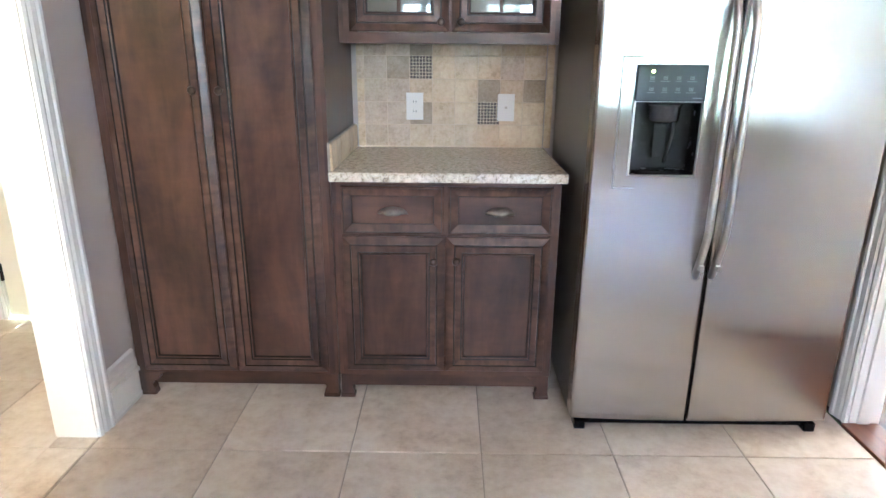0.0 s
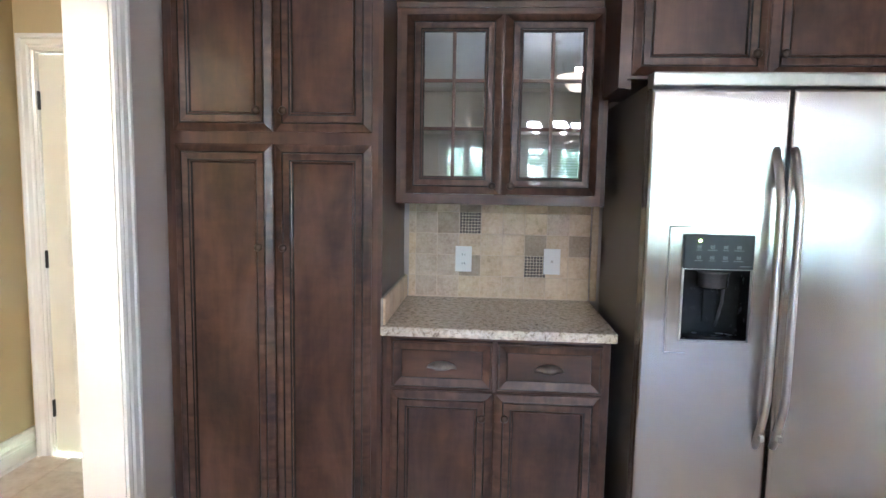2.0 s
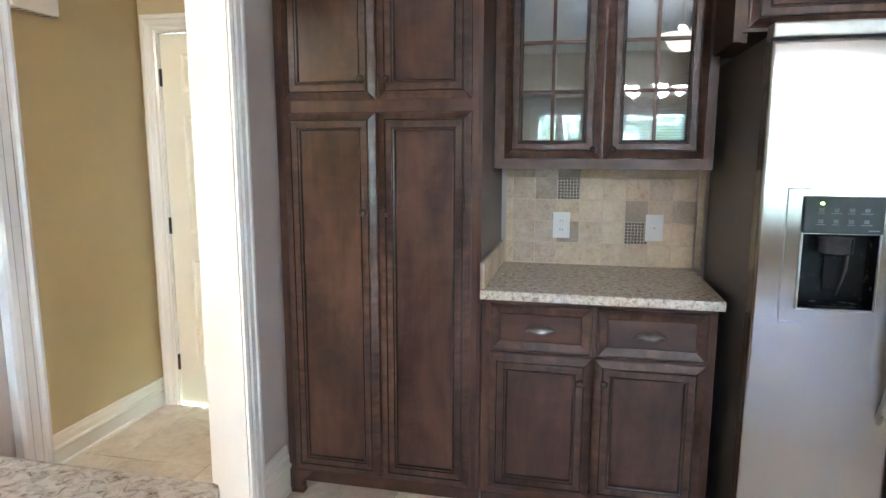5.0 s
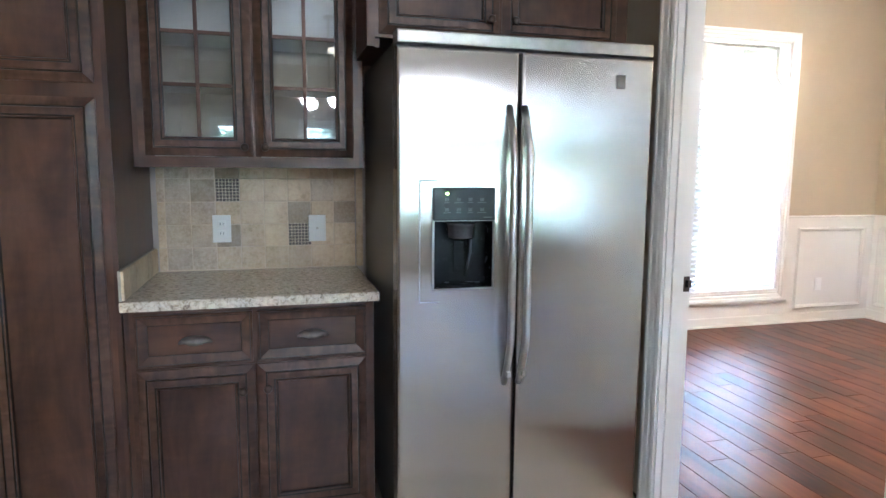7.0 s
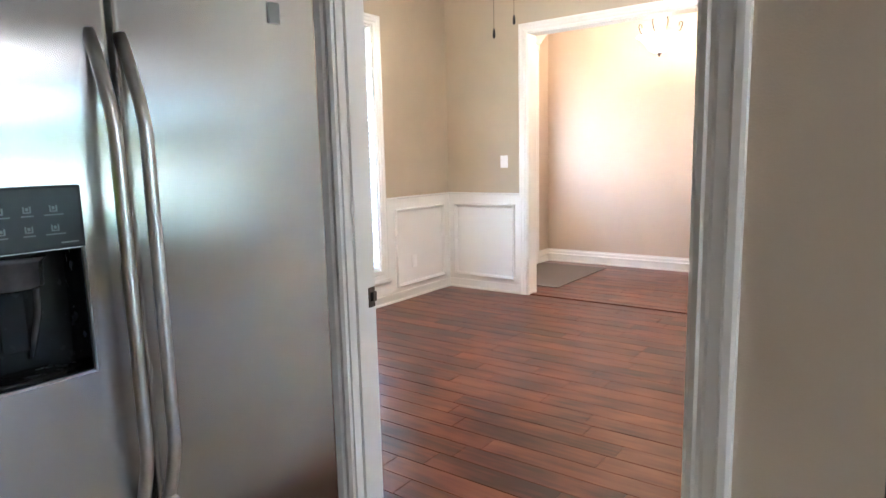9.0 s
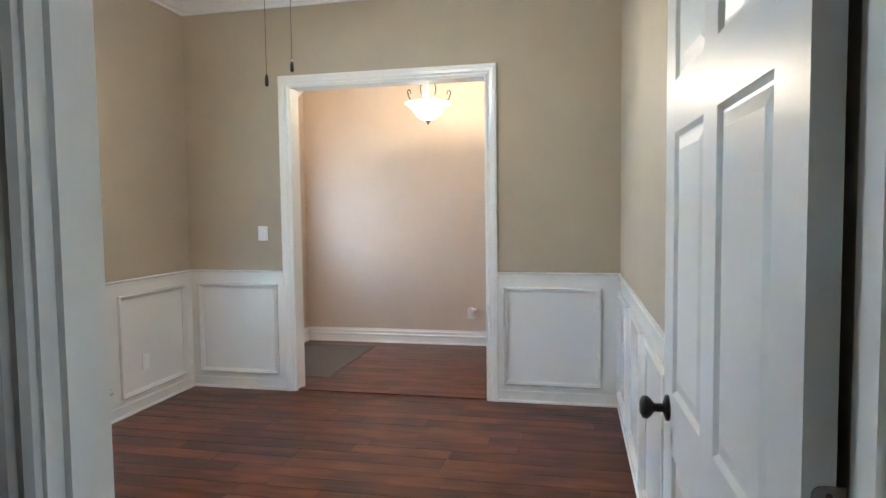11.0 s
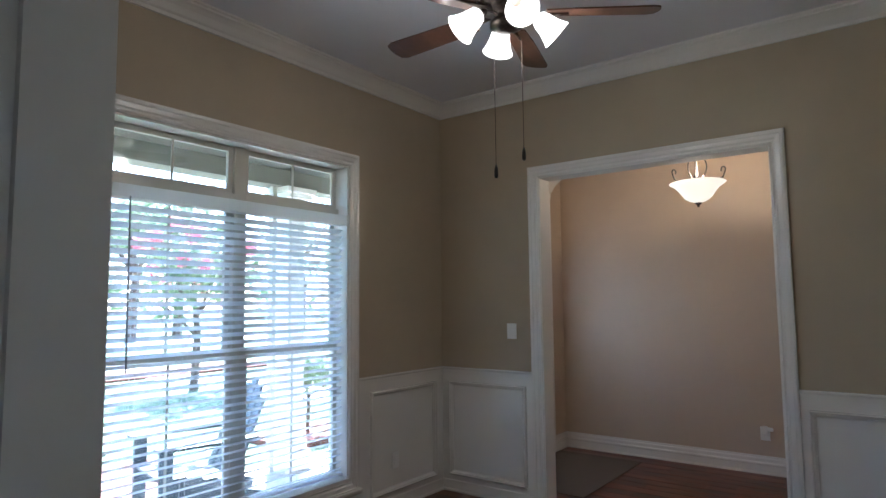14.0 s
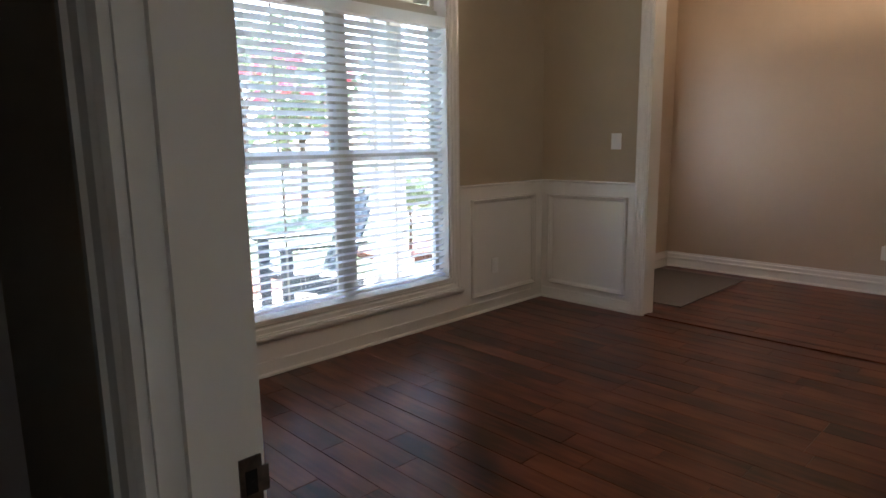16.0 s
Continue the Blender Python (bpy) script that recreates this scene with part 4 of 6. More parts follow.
# ---- refrigerator ----
def fridge():
    f = thing("refrigerator", (1.33, 2.35, 0), "stainless side-by-side refrigerator with a water and ice dispenser, beside the counter", "refrigerator")
    bpart("body", M_FRIDGESIDE, f, [(0.882, 1.782, 2.02, 2.74, 0.03, 1.76)], 0.004)
    bpart("base_grille", M_BLACK, f, [(0.90, 1.765, 1.99, 2.02, 0.01, 0.05)], 0.003)
    for x in (0.895, 1.735):
        bpart("foot", M_BLACK, f, [(x, x + 0.04, 1.965, 2.03, 0.0, 0.035)], 0.004)

    def door(x0, x1, hole=None):
        bm = bmesh.new()
        n, z0, z1 = 12, 0.058, 1.735
        def front(x):
            u = (x - 0.873) / (1.79 - 0.873) * 2 - 1
            return 1.930 + 0.012 * u * u
        def outline(z, inset):
            pts = []
            for k in range(n + 1):
                x = x0 + (x1 - x0) * k / n
                e = min(x - x0, x1 - x)
                r = 0.012
                y = front(x) + (r - math.sqrt(max(0, r * r - (r - e) ** 2)) if e < r else 0) + inset
                pts.append((x, y, z))
            return pts
        xs = [x0, x0 + 0.002, x0 + 0.005, x0 + 0.010, x0 + 0.013, x0 + 0.017]
        xe = [x1 - 0.017, x1 - 0.013, x1 - 0.010, x1 - 0.005, x1 - 0.002, x1]
        mid = [hole[0], hole[1]] if hole else []
        inner = [x0 + 0.017 + (x1 - x0 - 0.034) * k / 8 for k in range(1, 8)]
        inner = [x for x in inner if not hole or all(abs(x - m) > 0.01 for m in mid)]
        cols = sorted(xs + xe + inner + mid)
        zs = [z0, z0 + 0.003, z0 + 0.010, z0 + 0.013, z0 + 0.017] + ([hole[2], hole[3]] if hole else [0.9]) + [z1 - 0.017, z1 - 0.013, z1 - 0.010, z1 - 0.003, z1]
        def yy(x, z):
            e, g, r = min(x - x0, x1 - x), min(z - z0, z1 - z), 0.010
            q = 0
            if e < r:
                q = max(q, r - math.sqrt(max(0, r * r - (r - e) ** 2)))
            if g < r:
                q = max(q, r - math.sqrt(max(0, r * r - (r - g) ** 2)))
            return front(x) + q
        g = [[bm.verts.new((x, yy(x, z), z)) for x in cols] for z in zs]
        for j in range(len(zs) - 1):
            for k in range(len(cols) - 1):
                if hole and zs[j] >= hole[2] - 1e-6 and zs[j + 1] <= hole[3] + 1e-6 and cols[k] >= hole[0] - 1e-6 and cols[k + 1] <= hole[1] + 1e-6:
                    continue
                bm.faces.new((g[j][k], g[j][k + 1], g[j + 1][k + 1], g[j + 1][k]))
        rim = [g[0][k] for k in range(len(cols))] + [g[j][-1] for j in range(1, len(zs))] + [g[-1][k] for k in range(len(cols) - 2, -1, -1)] + [g[j][0] for j in range(len(zs) - 2, 0, -1)]
        bk = [bm.verts.new((v.co.x, 2.012, v.co.z)) for v in rim]
        for k in range(len(rim)):
            j = (k + 1) % len(rim)
            bm.faces.new((rim[k], rim[j], bk[j], bk[k]))
        bm.faces.new(bk)
        return part("door", bm, M_STEEL, f, "", True)

    left = door(0.873, 1.281, (0.993, 1.198, 0.953, 1.285))
    right = door(1.290, 1.790)
    bpart("hinge_cover", M_STEELSMOOTH, f, [(0.875, 1.788, 1.945, 2.02, 1.742, 1.785)], 0.006)
    # handles
    for door_ob, hx in ((left, 1.248), (right, 1.303)):
        pts, n = [], 22
        for k in range(n + 1):
            s = k / n
            z = 0.61 + s * 0.945
            bow = 0.066 * min(1, math.sin(math.pi * s) * 1.9 + 0.02) ** 0.8
            pts.append((hx, 1.929 - bow + 0.012, z))
        bm = bmesh.new()
        tube(bm, pts, 0.0125, 12)
        part("handle", bm, M_STEELSMOOTH, door_ob, "", True)
        for z in (0.655,):
            bpart("handle_mount", M_STEELSMOOTH, door_ob, [(hx - 0.007, hx + 0.007, 1.885, 1.932, z - 0.01, z + 0.01)], 0.003)
    # dispenser
    y = 1.938
    bm = bmesh.new()
    sweep(bm, [(0.947, y, 0.909), (0.947, y, 1.311), (1.232, y, 1.311), (1.232, y, 0.909)], [(-0.002, -0.006), (-0.002, 0.0015), (0, 0.0025), (0.002, 0.0015), (0.002, -0.006)], (0, -1, 0), True)
    d = part("dispenser_frame", bm, M_STEELSMOOTH, left)
    x0, x1, z0, z1 = 0.993, 1.198, 0.953, 1.180
    bpart("recess", M_BLACK, d, [(x0, x0 + 0.004, y - 0.004, 2.008, z0, z1), (x1 - 0.004, x1, y - 0.004, 2.008, z0, z1), (x0, x1, 2.004, 2.008, z0, z1), (x0, x1, y - 0.004, 2.006, z0, z0 + 0.004), (x0, x1, y - 0.004, 2.006, z1 - 0.004, z1)])
    bm = bmesh.new()
    sweep(bm, [(x0, y, z0), (x0, y, z1), (x1, y, z1), (x1, y, z0)], [(-0.004, -0.004), (-0.004, 0.009), (0.001, 0.010), (0.001, -0.004)], (0, -1, 0), True)
    part("recess_rim", bm, M_STEELSMOOTH, d)
    bm = bmesh.new()
    box(bm, x0 - 0.004, x1 + 0.004, y - 0.014, y + 0.03, 1.180, 1.289, 0.005)
    pan = part("control_panel", bm, M_PANELBLACK, d, "dark grey control panel with small icons")
    for r, zc in enumerate((1.245, 1.212)):
        for k in range(4):
            cx = 1.035 + 0.040 * k
            bpart("icon", M_GREYPRINT, pan, [(cx - 0.006, cx + 0.006, y - 0.0155, y - 0.0138, zc, zc + 0.002), (cx - 0.006, cx - 0.004, y - 0.0155, y - 0.0138, zc, zc + 0.011), (cx + 0.004, cx + 0.006, y - 0.0155, y - 0.0138, zc, zc + 0.011), (cx - 0.002, cx + 0.002, y - 0.0155, y - 0.0138, zc + 0.004, zc + 0.009)])
            w = 0.009 + 0.006 * (k % 2 if r == 0 else (k == 3) + (k == 0) * 0.6)
            bpart("caption_bar", M_GREYPRINT, pan, [(cx - w, cx + w, y - 0.0152, y - 0.0138, zc - 0.006, zc - 0.004)])
    bpart("caption_bar", M_GREYPRINT, pan, [(1.162, 1.190, y - 0.0152, y - 0.0138, 1.190, 1.1925)])
    bpart("indicator", M_LED, pan, [(1.033, 1.040, y - 0.0158, y - 0.0138, 1.266, 1.272)], 0.001, "small lit green indicator")
    bm = bmesh.new()
    lathe(bm, [(0, 0), (0.044, 0), (0.048, 0.005), (0.050, 0.045), (0.056, 0.052), (0, 0.052)], 24, (1.095, 1.968, 1.118))
    part("nozzle_housing", bm, M_SMOKE, d, "", True)
    bpart("nozzle_chute", M_BLACK, d, [(1.065, 1.125, 1.95, 1.99, 1.145, 1.178)], 0.006)
    bm = bmesh.new()
    tube(bm, [(1.13, 1.965, 1.115), (1.132, 1.975, 1.07), (1.125, 1.985, 1.02), (1.12, 1.995, 0.985)], 0.006, 8)
    part("lever", bm, M_SMOKE, d, "", True)
    bpart("paddle", M_BLACK, d, [(1.075, 1.118, 1.985, 1.992, 1.0, 1.11)], 0.003)
    bm = bmesh.new()
    lathe(bm, [(0, 0), (0.085, 0), (0.088, 0.006), (0.07, 0.010), (0, 0.010)], 24, (1.096, 1.955, 0.958))
    for v in bm.verts:
        v.co.y = 1.962 + (v.co.y - 1.955) * 0.42
    part("drip_tray", bm, M_BLACK, d, "", True)
    bm = bmesh.new()
    box(bm, 1.642, 1.672, 1.930, 1.942, 1.628, 1.674, 0.002)
    part("badge", bm, M_GREYPLASTIC, right, "small grey rectangular badge")
    return f


fridge()


# ---- doors ----
def panel_door(name, w, h, label, rows, hardware, knob_side, coat=None):
    """A six-panel door: hinge line at x=0, face towards -y and +y, leaf from x=0 to w."""
    t = 0.036
    d = thing(name, (0, 0, 0), label, "door")
    st, mid = 0.115, 0.10
    xs = [(st, (w - mid) / 2), ((w + mid) / 2, w - st)]
    bm = bmesh.new()
    box(bm, 0, st, 0, t, 0.01, h)
    box(bm, w - st, w, 0, t, 0.01, h)
    box(bm, (w - mid) / 2, (w + mid) / 2, 0.0002, t - 0.0002, 0.0102, h - 0.0002)
    zz = [0.01] + [v for r in rows for v in r] + [h]
    for k in range(0, len(zz), 2):
        for x0, x1 in xs:
            box(bm, x0, x1, 0.0001, t - 0.0001, zz[k], zz[k + 1])
    coat = coat or M_DOORPAINT
    leaf = part("leaf", bm, coat, d)
    for z0, z1 in rows:
        for x0, x1 in xs:
            bm = bmesh.new()
            P = [(0, 0.0), (0.010, 0.008), (0.016, 0.008), (0.042, 0.002)]
            rings_front(bm, x0, x1, z0, z1, 0.0002, P)
            n0 = len(bm.verts)
            rings_front(bm, x0, x1, z0, z1, -0.0002, P)
            bm.verts.ensure_lookup_table()
            for v in bm.verts[n0:]:
                v.co.y = t - v.co.y - 0.0004
            part("panel", bm, coat, leaf)
    for z in hardware:
        bpart("hinge", M_BRONZE, d, [(-0.002, 0.0, 0.002, t - 0.002, z - 0.045, z + 0.045)], 0.0)
        bm = bmesh.new()
        lathe(bm, [(0, -0.046), (0.006, -0.046), (0.006, 0.046), (0, 0.046)], 10, (-0.006, t + 0.004, z))
        part("hinge_pin", bm, M_BRONZE, d, "", True)
    if knob_side:
        for s in (1, -1):
            bm = bmesh.new()
            m = Matrix.Rotation(radians(90 * -s), 3, "X")
            q = 1.0 if s > 0 else 0.68
            lathe(bm, [(u, v * q) for u, v in ((0, 0), (0.032, 0), (0.032, 0.006), (0.022, 0.010), (0.011, 0.014), (0.011, 0.034), (0.022, 0.042), (0.029, 0.052), (0.027, 0.062), (0.016, 0.068), (0, 0.069))], 20, (w - 0.065, t if s > 0 else 0, 0.93), m)
            part("door_knob", bm, M_BLACKMETAL, d, "black door knob", True)
    return d


ROWS6 = [(0.22, 0.83), (0.98, 1.60), (1.72, 1.92)]
door1 = panel_door("door_1", 0.905, 2.03, "white six-panel door with a black knob, opened against the dining room wall", ROWS6, (), True)
door1.matrix_basis = pose(2.046, 1.081, 0, 0, 0, 1.6)
door2 = panel_door("door_2", 0.77, 2.02, "cream six-panel door, closed, at the end of the hall", ROWS6, (0.25, 1.02, 1.80), False, M_CREAM)
door2.matrix_basis = pose(HDX0 + 0.005, HN + 0.012, 0)
for z in (0.25, 1.02, 1.80):
    bm = bmesh.new()
    box(bm, -0.004, 0.004, -0.016, 0.0, z - 0.045, z + 0.045, 0.002)
    part("hinge", bm, M_BLACKMETAL, door2, "dark hinge", world=False)
st = solid("strike_plate", M_BRONZE, [(2.010, 2.036, OD1 - 0.0085, OD1 - 0.006, 0.885, 0.945), (2.036, 2.044, OD1 - 0.0085, OD1 - 0.004, 0.90, 0.93)], "dark bronze strike plate on the white jamb", "strike plate")
bpart("latch_hole", M_BLACK, st, [(2.016, 2.030, OD1 - 0.0088, OD1 - 0.0084, 0.902, 0.93)])
for zc in (0.25, 1.068, 1.83):
    bm = bmesh.new()
    edge = [(-0.010, zc - 0.041), (-0.010, zc + 0.041)]
    for cz, a0 in ((zc + 0.029, 90), (zc - 0.029, 0)):
        edge += [(0.014 + 0.012 * math.cos(radians(a0 - 22.5 * k)), cz + 0.012 * math.sin(radians(a0 - 22.5 * k))) for k in range(5)]
    fr, bk = [[bm.verts.new((x, y, z)) for y, z in edge] for x in (-0.003, -0.0005)]
    bm.faces.new(fr)
    bm.faces.new(bk)
    for k in range(len(edge)):
        bm.faces.new((fr[k], fr[(k + 1) % len(edge)], bk[(k + 1) % len(edge)], bk[k]))
    hinge = part("hinge_leaf", bm, M_PEWTER, door1, "pewter hinge leaf with rounded corners", world=False)
    for y, z in ((0.008, zc + 0.030), (0.001, zc), (0.008, zc - 0.030)):
        bm = bmesh.new()
        lathe(bm, [(0, 0.0006), (0.0035, 0.0004), (0.0038, 0), (0, 0)], 10, (-0.003, y, z), Matrix.Rotation(radians(-90), 3, "Y"))
        part("screw", bm, M_BRONZE, hinge, world=False)

fdoor = thing("front_door", (6.8, 4.5, 0), "white half-glazed front door with a blind, closed, in the foyer", "door")
bpart("leaf", M_DOORPAINT, fdoor, [(FDX0 + 0.008, FDX0 + 0.14, 4.35, 4.39, 0.01, 2.05), (FDX1 - 0.14, FDX1 - 0.008, 4.35, 4.39, 0.01, 2.05), (FDX0 + 0.14, FDX1 - 0.14, 4.35, 4.39, 0.01, 0.75), (FDX0 + 0.14, FDX1 - 0.14, 4.35, 4.39, 1.85, 2.05)])
bpart("transom_panel", M_DOORPAINT, fdoor, [(FDX0 + 0.008, FDX1 - 0.008, 4.34, 4.40, 2.07, 2.452)])
bpart("transom_moulding", M_DOORPAINT, fdoor, [(FDX0 + 0.10, FDX1 - 0.10, 4.33, 4.34, 2.14, 2.38)], 0.004)
bpart("glass_pane", M_GLASS, fdoor, [(FDX0 + 0.14, FDX1 - 0.14, 4.37, 4.376, 0.75, 1.85)])
for k in range(26):
    z = 0.77 + k * 0.042
    bpart("slat", M_BLIND, fdoor, [(FDX0 + 0.145, FDX1 - 0.145, 4.335, 4.349, z, z + 0.003)])
for z in (0.25, 1.02, 1.78):
    bpart("hinge", M_NICKEL, fdoor, [(FDX1 - 0.012, FDX1 - 0.006, 4.335, 4.35, z - 0.05, z + 0.05)])


# ---- dining window ----
win = thing("window_1", (3.975, 4.6, WZ0), "wide twin window with transoms, tan sashes and a white frame", "window")
win["kind"] = "structure"
XM = 3.975
bpart("window_frame", M_TRIM, win, [(WX0, WX0 + 0.012, DY1 + 0.001, 4.66, WZ0, WZ1), (WX1 - 0.012, WX1, DY1 + 0.001, 4.66, WZ0, WZ1), (WX0 + 0.012, WX1 - 0.012, DY1 + 0.001, 4.66, WZ1 - 0.012, WZ1), (WX0 + 0.012, WX1 - 0.012, DY1 + 0.001, 4.66, WZ0, WZ0 + 0.014)])
bpart("mullion", M_SASH, win, [(XM - 0.04, XM + 0.04, 4.575, 4.65, WZ0 + 0.014, WZ1 - 0.012), (WX0 + 0.012, XM - 0.04, 4.57, 4.65, 2.085, 2.15), (XM + 0.04, WX1 - 0.012, 4.57, 4.65, 2.085, 2.15)], 0.002)
for a, b in ((WX0 + 0.012, XM - 0.04), (XM + 0.04, WX1 - 0.012)):
    for nm, z0, z1, yy in (("transom_sash", 2.15, WZ1 - 0.012, 4.61), ("upper_sash", 1.19, 2.085, 4.625), ("lower_sash", WZ0 + 0.014, 1.225, 4.595)):
        w = 0.032
        s = bpart(nm, M_SASH, win, [(a, a + w, yy - 0.012, yy + 0.014, z0, z1), (b - w, b, yy - 0.012, yy + 0.014, z0, z1), (a + w, b - w, yy - 0.012, yy + 0.014, z0, z0 + w), (a + w, b - w, yy - 0.012, yy + 0.014, z1 - w, z1)], 0.002)
        p = bpart("pane", M_GLASS, s, [(a + w, b - w, yy, yy + 0.004, z0 + w, z1 - w)])
        p.visible_shadow = False
        m = (a + b) / 2
        bpart("muntin", M_SASH, s, [(m - 0.007, m + 0.007, yy - 0.006, yy - 0.001, z0 + w, z1 - w)])
solid("window_sill", M_TRIM, [(WX0 - 0.002, WX1 + 0.002, DY1 - 0.02, 4.57, WZ0 - 0.004, WZ0 + 0.018)], "white window sill board", kind="structure", bev=0.004)

blind = thing("window_blind", (3.975, 4.535, 2.09), "white horizontal slat blind with open slats, lowered over the window", "blind")
bpart("headrail", M_BLIND, blind, [(WX0 + 0.014, WX1 - 0.014, 4.485, 4.565, 2.03, 2.10)], 0.003)
bpart("bottom_rail", M_BLIND, blind, [(WX0 + 0.02, WX1 - 0.02, 4.512, 4.560, 0.345, 0.362)], 0.003)
first = None
TILT_S = radians(-30)
for k in range(37):
    z = 0.385 + k * 0.0445
    if first is None:
        bm = bmesh.new()
        hw, L = 0.025, (WX1 - WX0) / 2 - 0.022
        prof = [(-hw, 0.0), (-hw / 2, 0.0016), (0, 0.0022), (hw / 2, 0.0016), (hw, 0.0), (hw / 2, -0.0006), (0, 0), (-hw / 2, -0.0006)]
        e0 = [bm.verts.new((-L, u * math.cos(TILT_S) - v * math.sin(TILT_S), u * math.sin(TILT_S) + v * math.cos(TILT_S))) for u, v in prof]
        e1 = [bm.verts.new((L, q.co.y, q.co.z)) for q in e0]
        for j in range(8):
            bm.faces.new((e0[j], e0[(j + 1) % 8], e1[(j + 1) % 8], e1[j]))
        bm.faces.new(e0)
        bm.faces.new(e1[::-1])
        first = part("slat", bm, M_BLIND, blind, world=False)
        s = first
    else:
        s = bpy.data.objects.new("slat", first.data)
        scene.collection.objects.link(s)
        s.parent = blind
    s.location = (0, 0, z - 2.09)
for x in (WX0 + 0.17, 3.62, 4.37, WX1 - 0.17):
    bm = bmesh.new()
    for yy in (4.509, 4.561):
        tube(bm, [(x, yy, 0.35), (x, yy, 2.04)], 0.0012, 5)
    part("ladder_cord", bm, M_PLASTIC, blind)
bm = bmesh.new()
tube(bm, [(WX0 + 0.11, 4.487, 2.04), (WX0 + 0.112, 4.48, 1.16)], 0.0045, 8)
part("tilt_wand", bm, M_GREYPLASTIC, blind, "grey tilt wand")


# ---- small wall things ----
def rocker(name, x, y, z, label, nx=-1, outlet=False):
    p = thing(name, (x, y, z), label, "outlet" if outlet else "light switch")
    bpart("cover_plate", M_PLASTIC, p, [(x, x + nx * 0.006, y - 0.040, y + 0.040, z - 0.058, z + 0.058)] if abs(nx) == 1 else [], 0.002)
    bpart("rocker", M_PLASTIC, p, [(x + nx * 0.006, x + nx * 0.009, y - 0.016, y + 0.016, z - 0.033, z + 0.033)], 0.001)
    return p


rocker("wall_switch", DX1, 3.815, 1.27, "white rocker light switch on the tan wall")
po = thing("wall_outlet", (5.4, DY1 - 0.006, 0.42), "white duplex outlet on the wainscot", "outlet")
bpart("cover_plate", M_PLASTIC, po, [(5.22, 5.294, DY1 - 0.011, DY1 - 0.006, 0.29, 0.405)], 0.002)
for dz in (0.327, 0.367):
    bpart("socket", M_PLASTIC, po, [(5.241, 5.273, DY1 - 0.013, DY1 - 0.0105, dz - 0.014, dz + 0.014)], 0.002)
pl = thing("plug_in_freshener", (FX1 - 0.006, 2.47, 0.36), "white plug-in device in an outlet low on the foyer wall", "plug")
bpart("cover_plate", M_PLASTIC, pl, [(FX1 - 0.006, FX1, 2.41, 2.485, 0.285, 0.40)], 0.002)
bpart("plug_body", M_PLASTIC, pl, [(FX1 - 0.055, FX1 - 0.006, 2.425, 2.465, 0.345, 0.41)], 0.010)
bpart("cap", M_PLASTIC, pl, [(FX1 - 0.05, FX1 - 0.015, 2.38, 2.425, 0.37, 0.40)], 0.010)
ch = thing("door_chime", (HX0, 2.18, 2.03), "white boxy door chime high on the hall wall", "door chime")
bpart("cover", M_PLASTIC, ch, [(HX0 + 0.004, HX0 + 0.06, 2.075, 2.305, 1.985, 2.085)], 0.006)
bpart("back_plate", M_PLASTIC, ch, [(HX0, HX0 + 0.004, 2.085, 2.295, 1.99, 2.08)])
for k in range(5):
    bpart("slot", M_GREYPLASTIC, ch, [(HX0 + 0.015, HX0 + 0.05, 2.11 + 0.035 * k, 2.13 + 0.035 * k, 1.984, 1.9855)])
solid("door_mat", M_MAT, [(6.25, 7.52, 3.45, 4.27, 0.003, 0.011)], "flat taupe fabric mat on the plank floor by the front door", "door mat", bev=0.002)

# ---- peninsula, and the counter beyond the doorway ----
isl = thing("island_cabinet", (-0.43, 0.1, 0), "dark-stained island cabinet under a granite top", "cabinet")
bpart("body", M_WOOD, isl, [(-0.76, -0.19, -1.30, 0.645, 0.10, 0.898)], 0.002)
bpart("plinth", M_WOOD, isl, [(-0.70, -0.21, -1.26, 0.62, 0.0, 0.10)])
for y0 in (-1.26, -0.62, 0.02):
    bpart("panel", M_WOOD, isl, [(-0.190, -0.183, y0, y0 + 0.60, 0.16, 0.83)], 0.003)
solid("island_countertop", M_GRANITE, [(-0.80, -0.152, -1.34, 0.685, 0.900, 0.937)], "beige and brown speckled granite island top with rounded edges", "countertop", bev=0.012)
cb = thing("counter_cabinet", (2.5, -0.3, 0), "dark-stained base cabinet with drawers beyond the doorway", "cabinet")
bpart("body", M_WOOD, cb, [(2.225, 2.83, -1.6, 0.75, 0.10, 0.878)])
bpart("plinth", M_WOOD, cb, [(2.29, 2.83, -1.6, 0.75, 0.0, 0.10)])
for y0 in (0.28, -0.20, -0.68):
    for z0, z1 in ((0.66, 0.85), (0.40, 0.63), (0.13, 0.37)):
        bpart("drawer_front", M_WOODH, cb, [(2.205, 2.225, y0, y0 + 0.44, z0, z1)], 0.004)
solid("countertop", M_GRANITE, [(2.19, 2.838, -1.6, 0.752, 0.880, 0.915)], "beige and brown speckled granite countertop beyond the doorway", "countertop", bev=0.006)
uc = thing("wall_cabinet", (2.66, -0.3, 1.38), "dark-stained wall cabinet above the far counter", "cabinet")
bpart("body", M_WOOD, uc, [(2.50, 2.838, -1.6, 0.75, 1.40, 2.40)], 0.002)
for y0 in (0.28, -0.20, -0.68):
    bpart("door", M_WOOD, uc, [(2.48, 2.50, y0, y0 + 0.44, 1.41, 2.36)], 0.004)
esplash = solid("east_backsplash", M_GROUT, [(2.832, 2.8395, -1.6, 0.7545, 0.915, 1.40)], "tan travertine tile backsplash behind the far counter", "backsplash")
esplash_s = solid("end_splash", M_GROUT, [(2.20, 2.83, 0.747, 0.7545, 0.915, 1.015)], "low tan tile splash at the end of the far counter", "backsplash")

